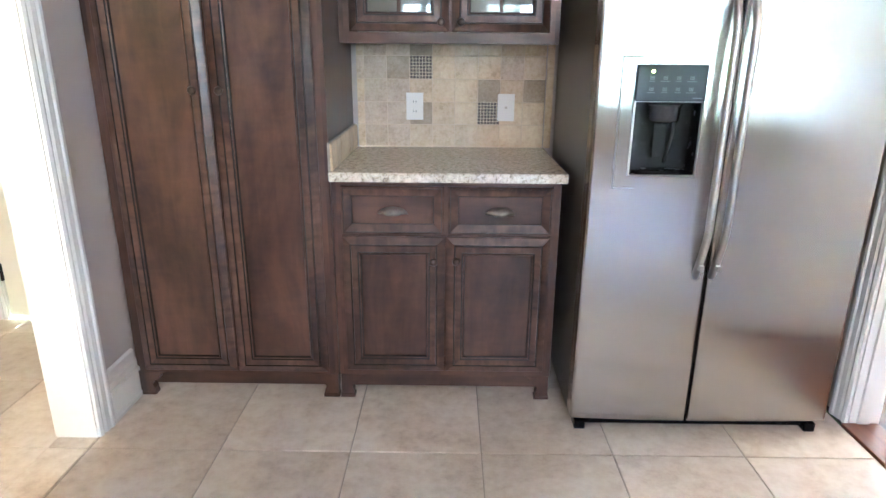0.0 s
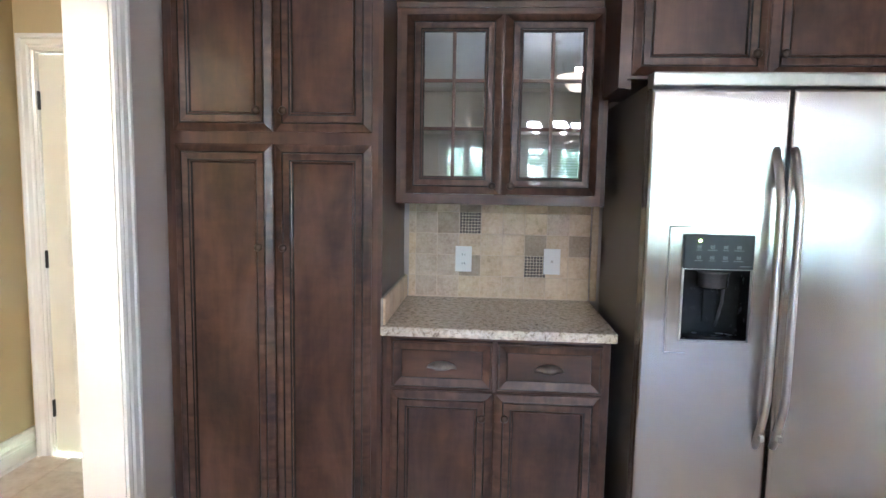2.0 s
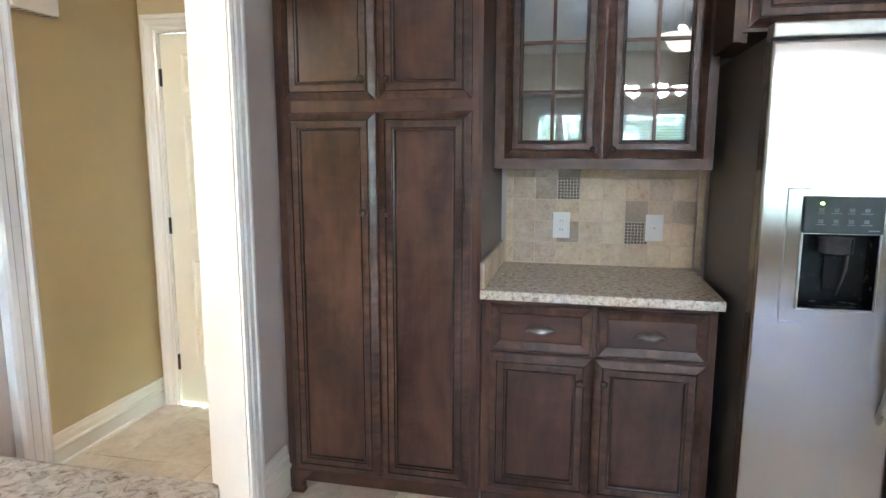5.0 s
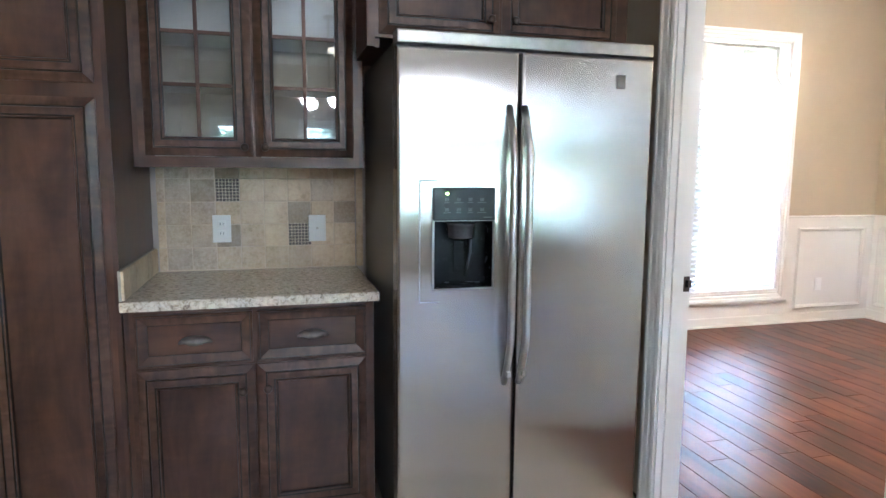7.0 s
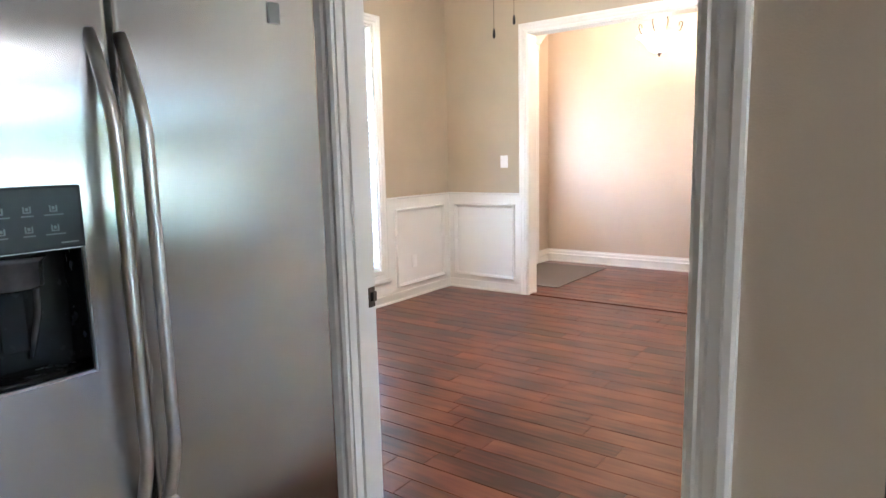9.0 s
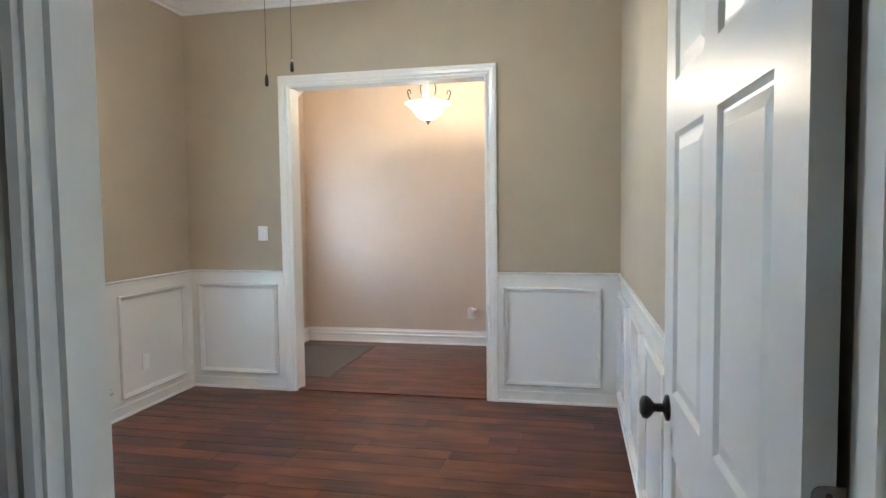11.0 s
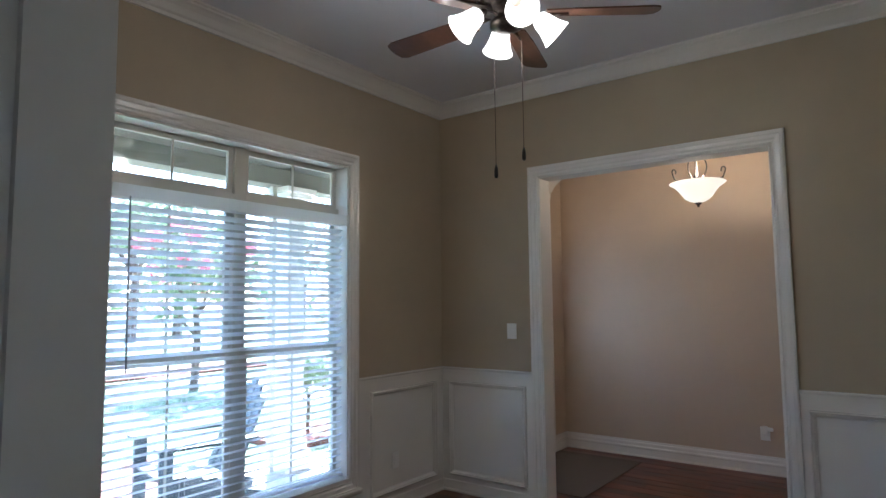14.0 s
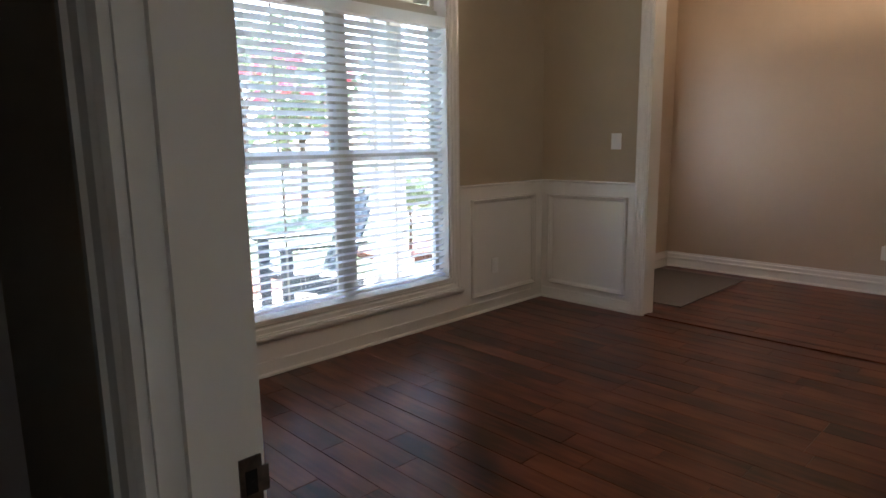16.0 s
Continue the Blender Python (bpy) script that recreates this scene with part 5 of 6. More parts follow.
# ---- ceiling fan ----
FX, FY = 4.0, 2.72
fan = thing("ceiling_fan", (FX, FY, DZ), "five-blade ceiling fan with dark wooden blades and four lit glass shades", "ceiling fan")
bm = bmesh.new()
lathe(bm, [(0, DZ), (0.07, DZ), (0.068, DZ - 0.03), (0.03, DZ - 0.06), (0.013, DZ - 0.07), (0.013, 2.88), (0, 2.88)], 24, (FX, FY, 0))
part("downrod", bm, M_BRONZE, fan, "", True)
bm = bmesh.new()
lathe(bm, [(0, 2.89), (0.05, 2.885), (0.10, 2.86), (0.125, 2.82), (0.125, 2.77), (0.10, 2.74), (0.06, 2.73), (0.055, 2.71), (0.07, 2.70), (0.07, 2.675), (0.03, 2.655), (0, 2.652)], 32, (FX, FY, 0))
part("motor_housing", bm, M_BRONZE, fan, "", True)
blade0 = None
for k in range(5):
    a = radians(17 + 72 * k)
    bm = bmesh.new()
    outl = [(0.17, -0.045), (0.30, -0.058), (0.62, -0.068), (0.65, -0.055), (0.66, -0.02), (0.66, 0.02), (0.65, 0.055), (0.62, 0.068), (0.30, 0.058), (0.17, 0.045)]
    R = Matrix.Rotation(a, 3, "Z") @ Matrix.Rotation(radians(12), 3, "X")
    lo = [bm.verts.new(R @ Vector((u, v, 0)) + Vector((FX, FY, 2.735))) for u, v in outl]
    hi = [bm.verts.new(R @ Vector((u, v, 0.007)) + Vector((FX, FY, 2.735))) for u, v in outl]
    bm.faces.new(lo[::-1])
    bm.faces.new(hi)
    for j in range(10):
        bm.faces.new((lo[j], lo[(j + 1) % 10], hi[(j + 1) % 10], hi[j]))
    b = part("blade", bm, M_WOODH, fan, "dark brown wooden blade")
    bm = bmesh.new()
    tube(bm, [R @ Vector((0.08, 0, 0.0)) + Vector((FX, FY, 2.745)), R @ Vector((0.14, 0.015, -0.012)) + Vector((FX, FY, 2.735)), R @ Vector((0.19, 0.0, -0.006)) + Vector((FX, FY, 2.735)), R @ Vector((0.27, 0.0, -0.004)) + Vector((FX, FY, 2.735))], 0.012, 8, 0.007)
    part("blade_arm", bm, M_BRONZE, b, "", True)
SH = [(0.024, 0.0), (0.036, -0.010), (0.044, -0.03), (0.050, -0.06), (0.058, -0.09), (0.068, -0.115), (0.076, -0.128), (0.073, -0.129), (0.064, -0.113), (0.054, -0.088), (0.046, -0.06), (0.040, -0.03), (0.020, -0.004)]
for k in range(4):
    a = radians(45 + 90 * k)
    R = Matrix.Rotation(a, 3, "Z") @ Matrix.Rotation(radians(-48), 3, "Y")
    at = Vector((FX - 0.03 + 0.125 * math.cos(a), FY - 0.03 + 0.125 * math.sin(a), 2.712))
    bm = bmesh.new()
    lathe(bm, [(u * 0.92, v * 0.92) for u, v in SH], 24, at, R)
    sh = part("shade", bm, M_SHADE, fan, "lit frosted glass bell shade", True)
    bm = bmesh.new()
    lathe(bm, [(0, 0.03), (0.018, 0.026), (0.024, 0.0), (0.022, -0.012), (0, -0.012)], 16, at, R)
    part("shade_holder", bm, M_BRONZE, sh, "", True)
    bm = bmesh.new()
    tube(bm, [(FX - 0.01, FY - 0.01, 2.685), (FX - 0.02 + 0.06 * math.cos(a), FY - 0.02 + 0.06 * math.sin(a), 2.725), at + Vector((0, 0, 0.03))], 0.007, 8)
    part("arm", bm, M_BRONZE, fan, "", True)
    lamp("fan_bulb", at + R @ Vector((0, 0, -0.135)), 0.5, (1, 0.80, 0.58), 0.04)
for (dx, dy), zb in (((-0.04, 0.04), 2.035), ((0.05, -0.045), 2.115)):
    bm = bmesh.new()
    tube(bm, [(FX + dx, FY + dy, 2.62), (FX + dx, FY + dy, zb + 0.03)], 0.0016, 6)
    c = part("pull_chain", bm, M_BRONZE, fan)
    bm = bmesh.new()
    lathe(bm, [(0, 0.035), (0.004, 0.032), (0.008, 0.015), (0.009, -0.012), (0.006, -0.022), (0, -0.024)], 12, (FX + dx, FY + dy, zb))
    part("pull", bm, M_BLACKMETAL, c, "dark wooden pull", True)


# ---- foyer bowl light ----
def bowl_light(name, x, y, z, ceil, label, r=0.205, power=3.3):
    """A hanging bowl lamp: z is the tip of its finial."""
    t = thing(name, (x, y, ceil), label, "pendant lamp")
    bm = bmesh.new()
    lathe(bm, [(0.012, 0.030), (0.06, 0.045), (0.10, 0.072), (0.125, 0.11), (0.155, 0.150), (r - 0.008, 0.178), (r, 0.186), (r - 0.005, 0.190), (0.15, 0.160), (0.118, 0.118), (0.09, 0.078), (0.05, 0.052), (0.012, 0.038)], 40, (x, y, z))
    part("bowl", bm, M_BOWL, t, "lit alabaster glass bowl", True)
    bm = bmesh.new()
    lathe(bm, [(0, 0), (0.008, 0.006), (0.010, 0.014), (0.022, 0.022), (0.026, 0.032), (0, 0.036)], 16, (x, y, z))
    part("finial", bm, M_BRONZE, t, "", True)
    bm = bmesh.new()
    lathe(bm, [(0, 0), (0.008, 0), (0.008, ceil - z - 0.02), (0.07, ceil - z - 0.016), (0.072, ceil - z), (0, ceil - z)], 16, (x, y, z + 0.0))
    part("stem", bm, M_BLACK, t, "", True)
    for k in range(3):
        a = radians(20 + 120 * k)
        pts = []
        for q in range(25):
            u = q / 24
            if u < 0.35:
                v = u / 0.35
                rr, zz = 0.012 + 0.055 * math.sin(math.pi * v) + 0.02 * v, 0.43 - 0.23 * v
            elif u < 0.6:
                v = (u - 0.35) / 0.25
                rr, zz = 0.032 + 0.155 * v, 0.20 - 0.012 * math.sin(math.pi * v)
            else:
                v = (u - 0.6) / 0.4 * 1.6 * math.pi
                g = 0.032 * (1 - 0.45 * (u - 0.6) / 0.4)
                rr, zz = 0.187 + 0.032 - g + g * math.sin(v) * 0.9, 0.20 + 0.045 * min(1, v) + g - g * math.cos(v) - 0.01
            pts.append((x + rr * math.cos(a), y + rr * math.sin(a), z + zz))
        bm = bmesh.new()
        tube(bm, pts, 0.0055, 6)
        part("scroll_arm", bm, M_BLACKMETAL, t, "", True)
    lamp(name + "_bulb", (x, y, z + 0.235), power, (1, 0.71, 0.42), 0.04)
    return t


bowl_light("foyer_light", 6.69, 2.64, 2.20, FZ, "hanging alabaster bowl light with scrolled metal arms, lit, in the foyer")

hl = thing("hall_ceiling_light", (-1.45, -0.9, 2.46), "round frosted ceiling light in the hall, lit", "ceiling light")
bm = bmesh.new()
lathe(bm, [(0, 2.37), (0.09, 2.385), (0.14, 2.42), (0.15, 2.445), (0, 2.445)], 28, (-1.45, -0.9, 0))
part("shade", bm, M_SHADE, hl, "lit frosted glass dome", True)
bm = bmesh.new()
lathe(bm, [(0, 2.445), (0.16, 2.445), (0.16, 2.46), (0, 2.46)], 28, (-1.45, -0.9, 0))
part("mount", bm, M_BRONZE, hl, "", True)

# ---- kitchen lights and windows behind the walk ----
bowl_light("kitchen_bowl_light", 1.20, -1.15, 2.28, KCEIL, "hanging bowl light over the kitchen, lit", power=0.5)
cd = thing("chandelier", (1.10, -2.3, KCEIL), "dark metal chandelier with five lit glass cups over the breakfast area", "chandelier")
bm = bmesh.new()
lathe(bm, [(0, 1.890), (0.02, 1.910), (0.045, 1.970), (0.02, 2.030), (0.012, 2.070), (0.012, KCEIL - 0.04), (0.06, KCEIL - 0.02), (0.06, KCEIL), (0, KCEIL)], 16, (1.10, -2.3, 0))
part("stem", bm, M_BRONZE, cd, "", True)
for k in range(5):
    a = radians(72 * k + 10)
    c, s = math.cos(a), math.sin(a)
    bm = bmesh.new()
    tube(bm, [(1.10 + q * c, -2.3 + q * s, z) for q, z in ((0.03, 1.970), (0.10, 1.910), (0.19, 1.920), (0.26, 1.970), (0.27, 2.030))], 0.008, 8)
    part("arm", bm, M_BRONZE, cd, "", True)
    bm = bmesh.new()
    lathe(bm, [(0.02, 2.035), (0.05, 2.060), (0.068, 2.100), (0.075, 2.130), (0.070, 2.130), (0.045, 2.065), (0.02, 2.040)], 20, (1.10 + 0.27 * c, -2.3 + 0.27 * s, 0))
    part("shade", bm, M_CUP, cd, "lit frosted glass cup", True)
for a, b, c, d in SW:
    w = thing("window_2", ((a + b) / 2, KS - 0.07, c), "white framed kitchen window with panes", "window")
    w["kind"] = "structure"
    m = (a + b) / 2
    y0, y1 = KS - 0.10, KS - 0.04
    zm = (c + d) / 2
    bpart("window_frame", M_TRIM, w, [(a, a + 0.05, y0, y1, c, d), (b - 0.05, b, y0, y1, c, d), (a + 0.05, b - 0.05, y0, y1, c, c + 0.05), (a + 0.05, b - 0.05, y0, y1, d - 0.05, d)])
    bpart("mullion", M_TRIM, w, [(m - 0.05, m + 0.05, y0, y1, c + 0.05, d - 0.05)])
    bpart("meeting_rail", M_TRIM, w, [(a + 0.05, m - 0.05, y0, y1, zm - 0.02, zm + 0.02), (m + 0.05, b - 0.05, y0, y1, zm - 0.02, zm + 0.02)])
    p = bpart("pane", M_DIMGLASS, w, [(a + 0.05, m - 0.05, KS - 0.075, KS - 0.07, c + 0.05, d - 0.05), (m + 0.05, b - 0.05, KS - 0.075, KS - 0.07, c + 0.05, d - 0.05)])
    p.visible_shadow = False
    casing("trim_kitchen_window", "y", KS, 1, a, b, c, d, "white casing of a kitchen window", True)
    if b < 2:
        kb = thing("kitchen_blind", (m, KS - 0.02, d), "white horizontal slat blind in a kitchen window", "blind")
        bpart("headrail", M_BLIND, kb, [(a + 0.01, b - 0.01, KS - 0.035, KS - 0.005, d - 0.05, d - 0.002)])
        bm = bmesh.new()
        box(bm, a + 0.012 - m, b - 0.012 - m, -0.0008, 0.0008, -0.019, 0.019)
        bmesh.ops.transform(bm, matrix=Matrix.Rotation(radians(48), 4, "X"), verts=bm.verts)
        s0 = part("slat", bm, M_BLIND, kb, world=False)
        for k in range(int((d - c - 0.08) / 0.042)):
            s = s0 if k == 0 else bpy.data.objects.new("slat", s0.data)
            if k:
                scene.collection.objects.link(s)
                s.parent = kb
            s.location = (0, 0, -0.08 - 0.042 * k)

# ---- outside ----
solid("ground", M_GRASS, [(-150, 150, -150, 200, -0.4, -0.15)], "mown green lawn", kind="structure")
solid("porch_floor", M_CONCRETE, [(0.5, 11.5, 4.66, 6.5, -0.16, -0.06)], "pale concrete porch floor", kind="structure", bev=0.01)
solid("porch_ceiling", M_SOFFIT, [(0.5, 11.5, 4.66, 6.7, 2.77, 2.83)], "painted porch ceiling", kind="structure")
solid("porch_beam", M_BEAM, [(0.5, 11.5, 6.09, 6.31, 2.61, 2.77)], "painted porch beam", kind="structure")
solid("path", M_CONCRETE, [(9.0, 10.2, 6.5, 24, -0.15, -0.13)], "pale concrete garden path", kind="structure")
# unseen slab, added to keep part of the sky out of the kitchen windows
solid("patio_roof", M_SOFFIT, [(-2.2, 6.4, KS - 3.0, KS - 0.16, 2.50, 2.60)], "added unseen slab that blocks sky above the kitchen windows", kind="structure")
solid("patio_floor", M_CONCRETE, [(-2.2, 6.4, KS - 3.0, KS - 0.16, -0.16, -0.06)], "pale concrete back patio", kind="structure")
solid("road", M_CONCRETE, [(-60, 60, 24, 30, -0.15, -0.12)], "pale concrete road", kind="structure")
# made-up pale strip, so the steel mirrors a bright band above the grass
solid("lane", M_CONCRETE, [(-70, 90, -46, -30, -0.15, -0.12)], "pale strip added behind the lawn to brighten its reflection", kind="structure")
solid("mulch_bed", M_MULCH, [(1.5, 5.2, 6.5, 7.8, -0.15, -0.09), (6.4, 8.9, 7.0, 7.9, -0.15, -0.09), (7.0, 12.5, 15.2, 17.0, -0.15, -0.1)], "red mulch planting bed", kind="structure")


def column(x, y):
    c = thing("porch_column", (x, y, -0.06), "square painted porch column with a capital and base", "column", "porch columns")
    bpart("shaft", M_TRIM, c, [(x - 0.10, x + 0.10, y - 0.10, y + 0.10, 0.20, 2.45)], 0.006)
    bpart("base", M_TRIM, c, [(x - 0.15, x + 0.15, y - 0.15, y + 0.15, -0.06, 0.12), (x - 0.125, x + 0.125, y - 0.125, y + 0.125, 0.12, 0.20)], 0.006)
    bpart("capital", M_TRIM, c, [(x - 0.12, x + 0.12, y - 0.12, y + 0.12, 2.45, 2.51), (x - 0.15, x + 0.15, y - 0.15, y + 0.15, 2.51, 2.56), (x - 0.18, x + 0.18, y - 0.18, y + 0.18, 2.56, 2.61)], 0.005)


for x in (2.2, 5.68, 9.2):
    column(x, 6.2)
ds = thing("downspout", (5.45, 6.17, -0.06), "slim painted rain downspout beside the porch column", "downspout")
bpart("pipe", M_SASH, ds, [(5.425, 5.475, 6.14, 6.20, -0.06, 2.61)], 0.006)


def adirondack():
    c = thing("adirondack_chair", (0, 0, 0), "dark painted slatted garden chair on the porch", "chair", "porch chairs")
    for k in range(5):
        bm = bmesh.new()
        x = -0.22 + 0.11 * k
        hgt = 1.0 - 0.05 * abs(k - 2) ** 1.5
        box(bm, x - 0.048, x + 0.048, -0.01, 0.01, 0, hgt - 0.26, 0.005)
        m = Matrix.Translation((0, -0.22, 0.28)) @ Matrix.Rotation(radians(22), 4, "X")
        bmesh.ops.transform(bm, matrix=m, verts=bm.verts)
        part("back_slat", bm, M_CHAIRPAINT, c, world=False)
    for k in range(5):
        y = -0.20 + 0.11 * k
        bpart("seat_slat", M_CHAIRPAINT, c, [(-0.27, 0.27, y, y + 0.095, 0.27 + 0.022 * k, 0.29 + 0.022 * k)], 0.004)
    for s in (-1, 1):
        bpart("armrest", M_CHAIRPAINT, c, [(s * 0.33 - 0.06, s * 0.33 + 0.06, -0.35, 0.36, 0.56, 0.582)], 0.006)
        bpart("front_leg", M_CHAIRPAINT, c, [(s * 0.30 - 0.02, s * 0.30 + 0.02, 0.24, 0.33, 0, 0.56)], 0.004)
        bm = bmesh.new()
        box(bm, s * 0.275 - 0.012, s * 0.275 + 0.012, -0.62, 0.28, -0.05, 0.05, 0.004)
        bmesh.ops.transform(bm, matrix=Matrix.Translation((0, 0, 0.22)) @ Matrix.Rotation(radians(15), 4, "X"), verts=bm.verts)
        part("side_rail", bm, M_CHAIRPAINT, c, world=False)
    return c


ch1 = adirondack()
ch1.matrix_basis = pose(4.42, 5.75, -0.06, 0, 0, 78)
copy_thing(ch1, pose(3.30, 5.95, -0.06, 0, 0, -70))

def leafy(bm, cx, cy, cz, rx, rz, n, rnd, size):
    for _ in range(n):
        a, b, q = rnd.uniform(0, 2 * math.pi), rnd.uniform(-1, 1), rnd.uniform(0.45, 1.0) ** 0.5
        lump = 0.8 + 0.3 * math.sin(3 * a + cx) * math.cos(4 * b + cy)
        c = Vector((cx + rx * q * lump * math.cos(a) * math.sqrt(1 - b * b), cy + rx * q * lump * math.sin(a) * math.sqrt(1 - b * b), cz + rz * q * lump * b))
        u = Vector((rnd.gauss(0, 1), rnd.gauss(0, 1), rnd.gauss(0, 1))).normalized()
        w = u.orthogonal().normalized()
        s = size * rnd.uniform(0.6, 1.4)
        bm.faces.new([bm.verts.new(c + u * s), bm.verts.new(c + w * s * 0.45), bm.verts.new(c - u * s), bm.verts.new(c - w * s * 0.45)])


def tree(name, x, y, h, r, label, seed, material=M_LEAF, bloom=False, n=1900, size=0.09):
    rnd = random.Random(seed)
    t = thing(name, (x, y, -0.15), label, "tree" if h > 2 else "shrub")
    bm = bmesh.new()
    tube(bm, [(x, y, -0.2), (x + 0.02 * h, y, h * 0.3), (x, y + 0.03 * h, h * 0.62)], 0.03 * h, 8, 0.014 * h)
    for k in range(6):
        a = k * 1.05 + rnd.random()
        z0 = h * rnd.uniform(0.28, 0.55)
        tube(bm, [(x, y, z0), (x + r * 0.3 * math.cos(a), y + r * 0.3 * math.sin(a), z0 + h * 0.12), (x + r * 0.75 * math.cos(a), y + r * 0.75 * math.sin(a), z0 + h * 0.27)], 0.011 * h, 6, 0.003 * h)
    part("trunk", bm, M_BARK, t)
    bm = bmesh.new()
    for k in range(9):
        a = k * 0.7 + rnd.random()
        q = r * rnd.uniform(0.2, 0.75)
        leafy(bm, x + q * math.cos(a), y + q * math.sin(a), h * rnd.uniform(0.5, 0.85), r * 0.48, h * 0.16, n // 9, rnd, size)
    part("crown", bm, material, t)
    if bloom:
        bm = bmesh.new()
        for k in range(16):
            a = k * 0.4 + rnd.random()
            q = r * rnd.uniform(0.5, 1.0)
            leafy(bm, x + q * math.cos(a), y + q * math.sin(a), h * rnd.uniform(0.5, 1.0), r * 0.14, h * 0.06, 60, rnd, size * 0.8)
        part("blossom", bm, M_PINK, t, "bright pink blossom clusters")
    return t


tree("flowering_tree", 8.6, 12.6, 3.1, 1.15, "small tree with bright pink blossom beyond the lawn", 3, bloom=True)
tree("garden_tree", 15.5, 29.0, 8.5, 4.0, "leafy green garden tree", 4, size=0.16)
tree("garden_tree", 4.0, 33.0, 8.0, 4.0, "leafy green garden tree", 5, size=0.16)
tree("garden_tree", 26.0, 30.0, 8.5, 4.4, "tall leafy green garden tree", 6, size=0.18)
tree("garden_tree", 20.0, 33.0, 9.0, 4.5, "wide leafy tree beyond the road", 7, size=0.25)
tree("garden_tree", 9.0, 36.0, 9.0, 4.8, "wide leafy tree beyond the road", 8, size=0.25)
tree("garden_tree", 0.0, 36.0, 9.5, 5.0, "wide leafy tree beyond the road", 9, size=0.25)
tree("garden_tree", -9.0, -32.0, 6.5, 3.5, "leafy tree behind the house", 10, size=0.2)
tree("garden_tree", 20.0, -48.0, 7.5, 4.0, "tall leafy tree behind the house", 11, size=0.2)
for i, (x, y) in enumerate([(3.1, 7.1), (3.95, 7.2), (7.0, 7.45), (8.2, 7.45)]):
    tree("garden_shrub", x, y, 0.95, 0.5, "low rounded green shrub in the mulch bed", 20 + i, n=1100, size=0.04)
bm = bmesh.new()
rnd = random.Random(77)
for k in range(90):
    leafy(bm, -40 + k * 1.1, 46 + rnd.uniform(-2, 2), rnd.uniform(1.0, 5.5), 2.2, 1.8, 70, rnd, 0.35)
tagged(part("woods", bm, M_LEAF), "distant line of green woods", "woods", kind="stuff")
bm = bmesh.new()
for k in range(70):
    leafy(bm, -55 + k * 2.0, -80 + rnd.uniform(-2, 2), rnd.uniform(0.2, 6.0), 3.4, 2.0, 150, rnd, 0.55)
tagged(part("woods", bm, M_LEAF), "distant line of green woods", "woods", kind="stuff")

# ---- pieces of floors and walls ----
def shared_box(cache, key, dims, name, bev=0.0015):
    if key not in cache:
        bm = bmesh.new()
        a, b, c = dims
        box(bm, -a / 2, a / 2, -b / 2, b / 2, -c / 2, c / 2)
        if bev:
            bmesh.ops.bevel(bm, geom=list(bm.edges), offset=bev, segments=1, affect="EDGES")
        bmesh.ops.recalc_face_normals(bm, faces=bm.faces)
        me = bpy.data.meshes.new(name)
        bm.to_mesh(me)
        bm.free()
        cache[key] = me
    return cache[key]


def piece(name, me, material, at, parent):
    if not me.materials:
        me.materials.append(material)
    ob = bpy.data.objects.new(name, me)
    scene.collection.objects.link(ob)
    ob.parent = parent
    ob.location = Vector(at) - origin(parent)
    return ob


cache = {}
P, G = 0.4535, 0.005


def tile_area(x0, x1, y0, y1):
    i0, i1 = math.floor((x0 - 0.094) / P), math.ceil((x1 - 0.094) / P)
    j0, j1 = math.floor((y0 - 1.811) / P), math.ceil((y1 - 1.811) / P)
    for i in range(i0, i1):
        for j in range(j0, j1):
            a, b = max(x0, 0.094 + i * P + G / 2), min(x1, 0.094 + (i + 1) * P - G / 2)
            c, d = max(y0, 1.811 + j * P + G / 2), min(y1, 1.811 + (j + 1) * P - G / 2)
            if b - a < 0.02 or d - c < 0.02:
                continue
            k = (round(b - a, 3), round(d - c, 3))
            piece("floor_tile", shared_box(cache, k, (*k, 0.010), "floor_tile"), M_FLOORTILE, ((a + b) / 2, (c + d) / 2, -0.005), floor_k)


tile_area(KX0, 1.898, KS, KN)
tile_area(HX0, HX1, -1.2, HN)
tile_area(HX1, KX0, OA0 + 0.006, OA1 - 0.006)
tile_area(1.898, 2.84, KS, 0.755)
tile_area(2.84, 6.0, KS, -1.7)

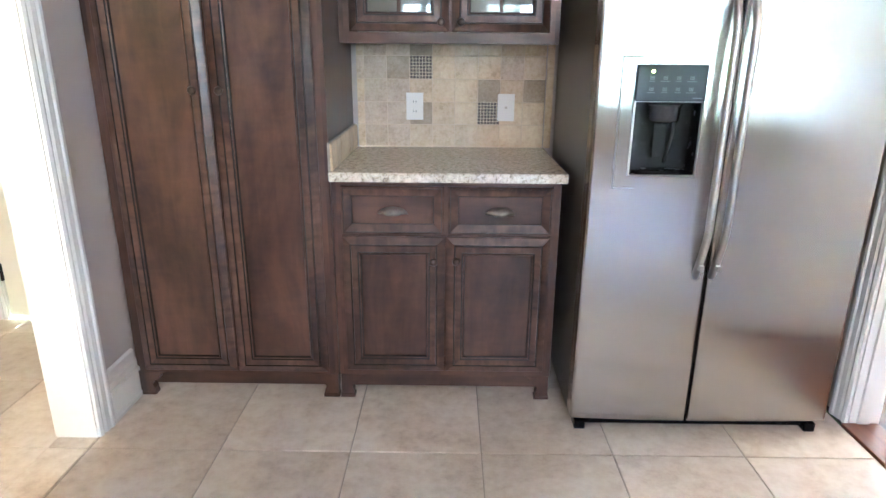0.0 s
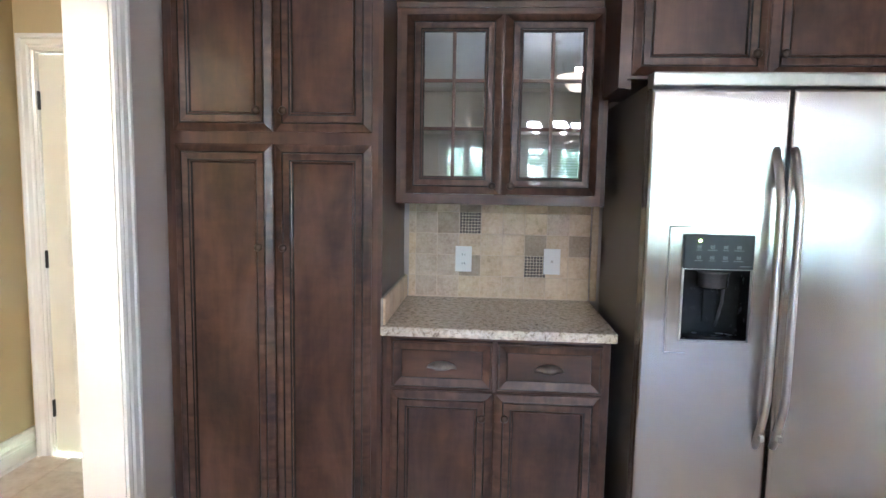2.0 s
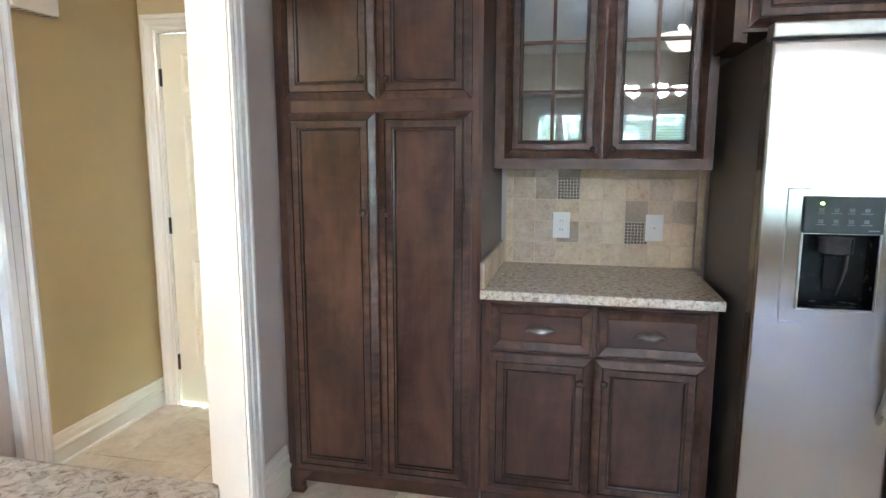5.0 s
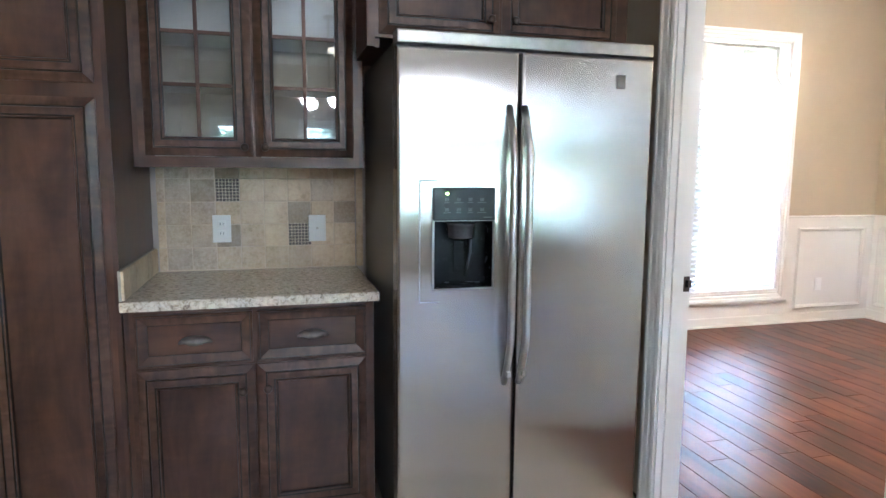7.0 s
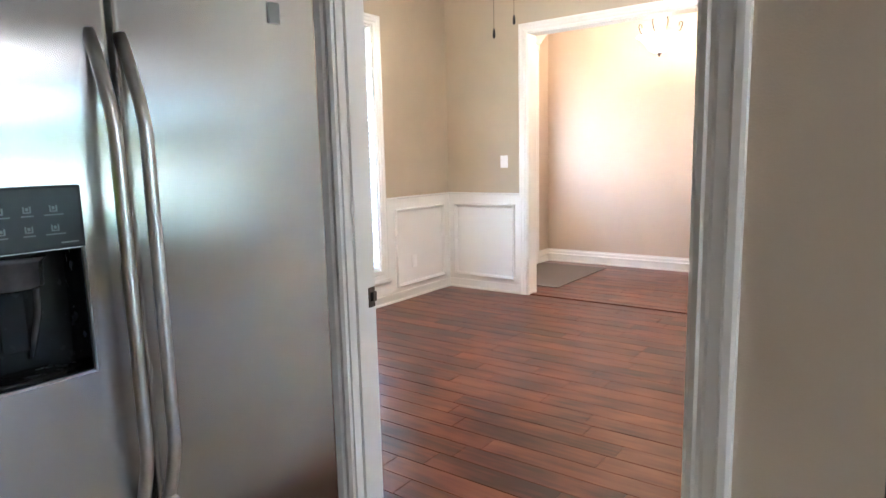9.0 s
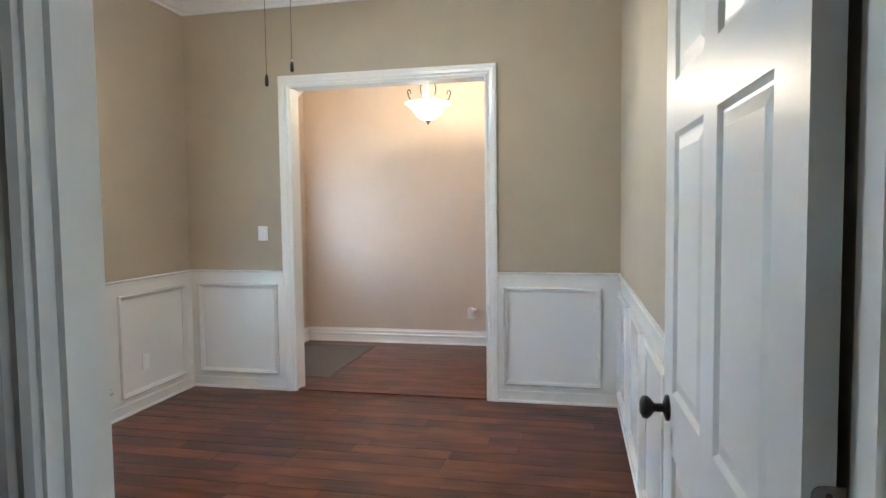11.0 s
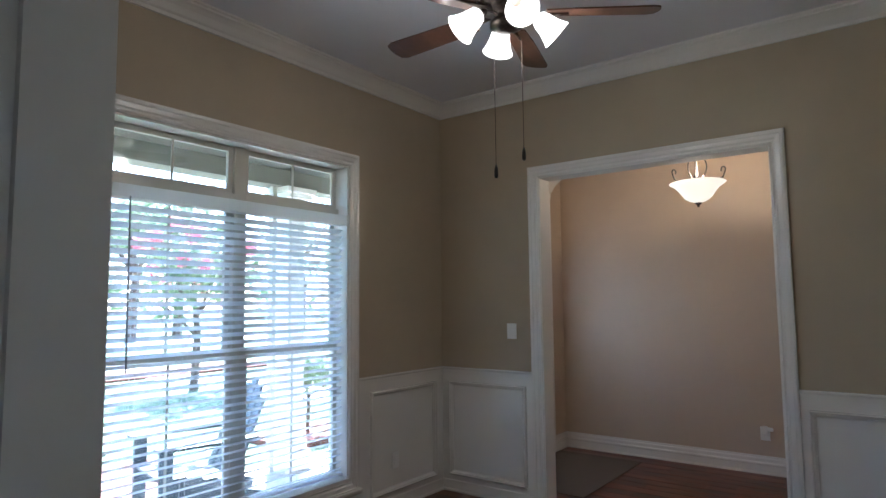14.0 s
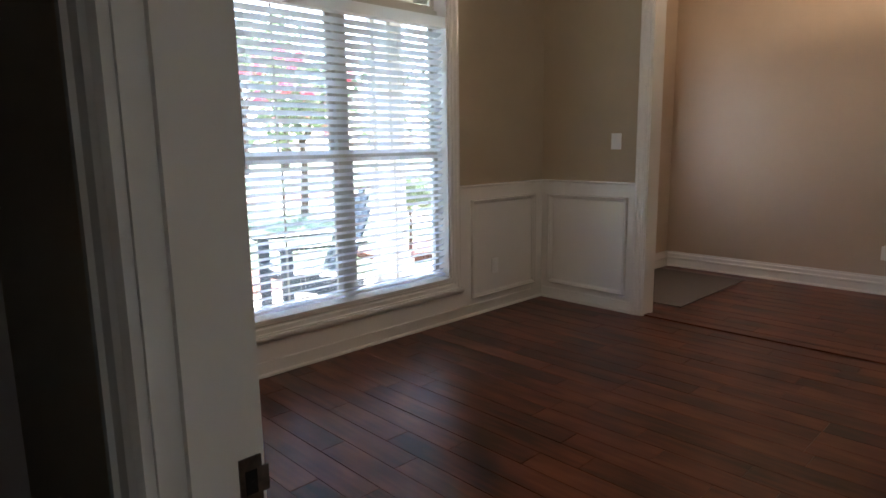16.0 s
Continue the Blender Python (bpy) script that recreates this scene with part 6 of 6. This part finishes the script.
rnd = random.Random(5)
TP = 0.0985
col0 = 0.250 - 2 * TP
xs = [0.021] + [col0 + k * TP for k in range(9)]
zs = [0.918] + [1.0145 + k * 0.0965 for k in range(4)] + [1.351]
for i in range(len(xs) - 1):
    for j in range(len(zs) - 1):
        a, b, c, d = xs[i] + 0.0012, min(xs[i + 1], 0.838) - 0.0012, zs[j] + 0.0012, zs[j + 1] - 0.0012
        if (i, j) in ((3, 3), (6, 1)):
            bm = bmesh.new()
            n = 7
            s = (b - a) / n
            for p in range(n):
                for q in range(n):
                    box(bm, a + p * s + 0.0013, a + (p + 1) * s - 0.0013, KN - 0.0135 - rnd.uniform(0, 0.001), KN - 0.0118, c + q * s + 0.0013, c + (q + 1) * s - 0.0013)
            mo = part("mosaic_tile", bm, M_MOSAIC, splash, "dark brown glass mosaic accent")
            tagged(mo, kind="stuff")
            continue
        grey = i in (1, 2) or rnd.random() < 0.12
        dark = (i, j) in ((3, 1), (6, 2), (2, 3), (8, 2), (3, 4))
        mt = M_TRAVDARK if dark else M_TRAVGREY if grey else M_TRAV
        k = (round(b - a, 3), round(d - c, 3), mt.name)
        piece("tile", shared_box(cache, k, (k[0], 0.008, k[1]), "tile", 0.002), mt, ((a + b) / 2, KN - 0.0093 + rnd.uniform(-0.0004, 0.0004), (c + d) / 2), splash)
for k in range(7):
    a, b = 2.142 + k * TP, min(2.142 + (k + 1) * TP - 0.002, KN - 0.02)
    if b - a > 0.01:
        kk = ("s", round(b - a, 3))
        piece("tile", shared_box(cache, kk, (0.010, kk[1], 0.098), "tile", 0.002), M_TRAV, (0.012, (a + b) / 2, 0.966), side)
for i in range(14):
    for j in range(4):
        yc, zc = 0.74 - 0.0775 - 0.155 * i + 0.014, 0.993 + 0.155 * j
        if zc < 1.4 + 0.07:
            h = 0.152 if zc + 0.076 < 1.40 else 0.10
            zc2 = zc if h > 0.12 else 1.40 - 0.051
            kk = ("e", h)
            piece("tile", shared_box(cache, kk, (0.008, 0.152, h), "tile", 0.002), M_TRAVDARK, (2.829, yc, zc2), esplash)
for k in range(6):
    kk = ("es",)
    piece("tile", shared_box(cache, kk, (0.1, 0.008, 0.098), "tile", 0.002), M_TRAVDARK, (2.255 + 0.103 * k, 0.744, 0.966), esplash_s)

PW = 0.127
rnd = random.Random(12)


def planks(x0, x1, y0, y1):
    x = x0
    while x < x1 - 0.01:
        w = min(PW, x1 - x)
        y = y0 - rnd.uniform(0, 0.9)
        while y < y1:
            L = rnd.choice((0.45, 0.6, 0.75, 0.9, 1.05, 1.2))
            a, b = max(y, y0), min(y + L, y1)
            if b - a > 0.03:
                k = ("p", round(w, 3), round(b - a, 2))
                me = shared_box(cache, k, (k[1] - 0.0026, b - a - 0.002, 0.012), "plank", 0.0008)
                piece("plank", me, M_PLANK, (x + w / 2, (a + b) / 2, -0.0045 + rnd.uniform(-0.0006, 0.0006)), floor_d)
            y += L
        x += w


planks(DX0, DX1, DY0, DY1)
planks(DX1, FX0, OE0 + 0.007, OE1 - 0.007)
planks(FX0, FX1, FY0, FY1)
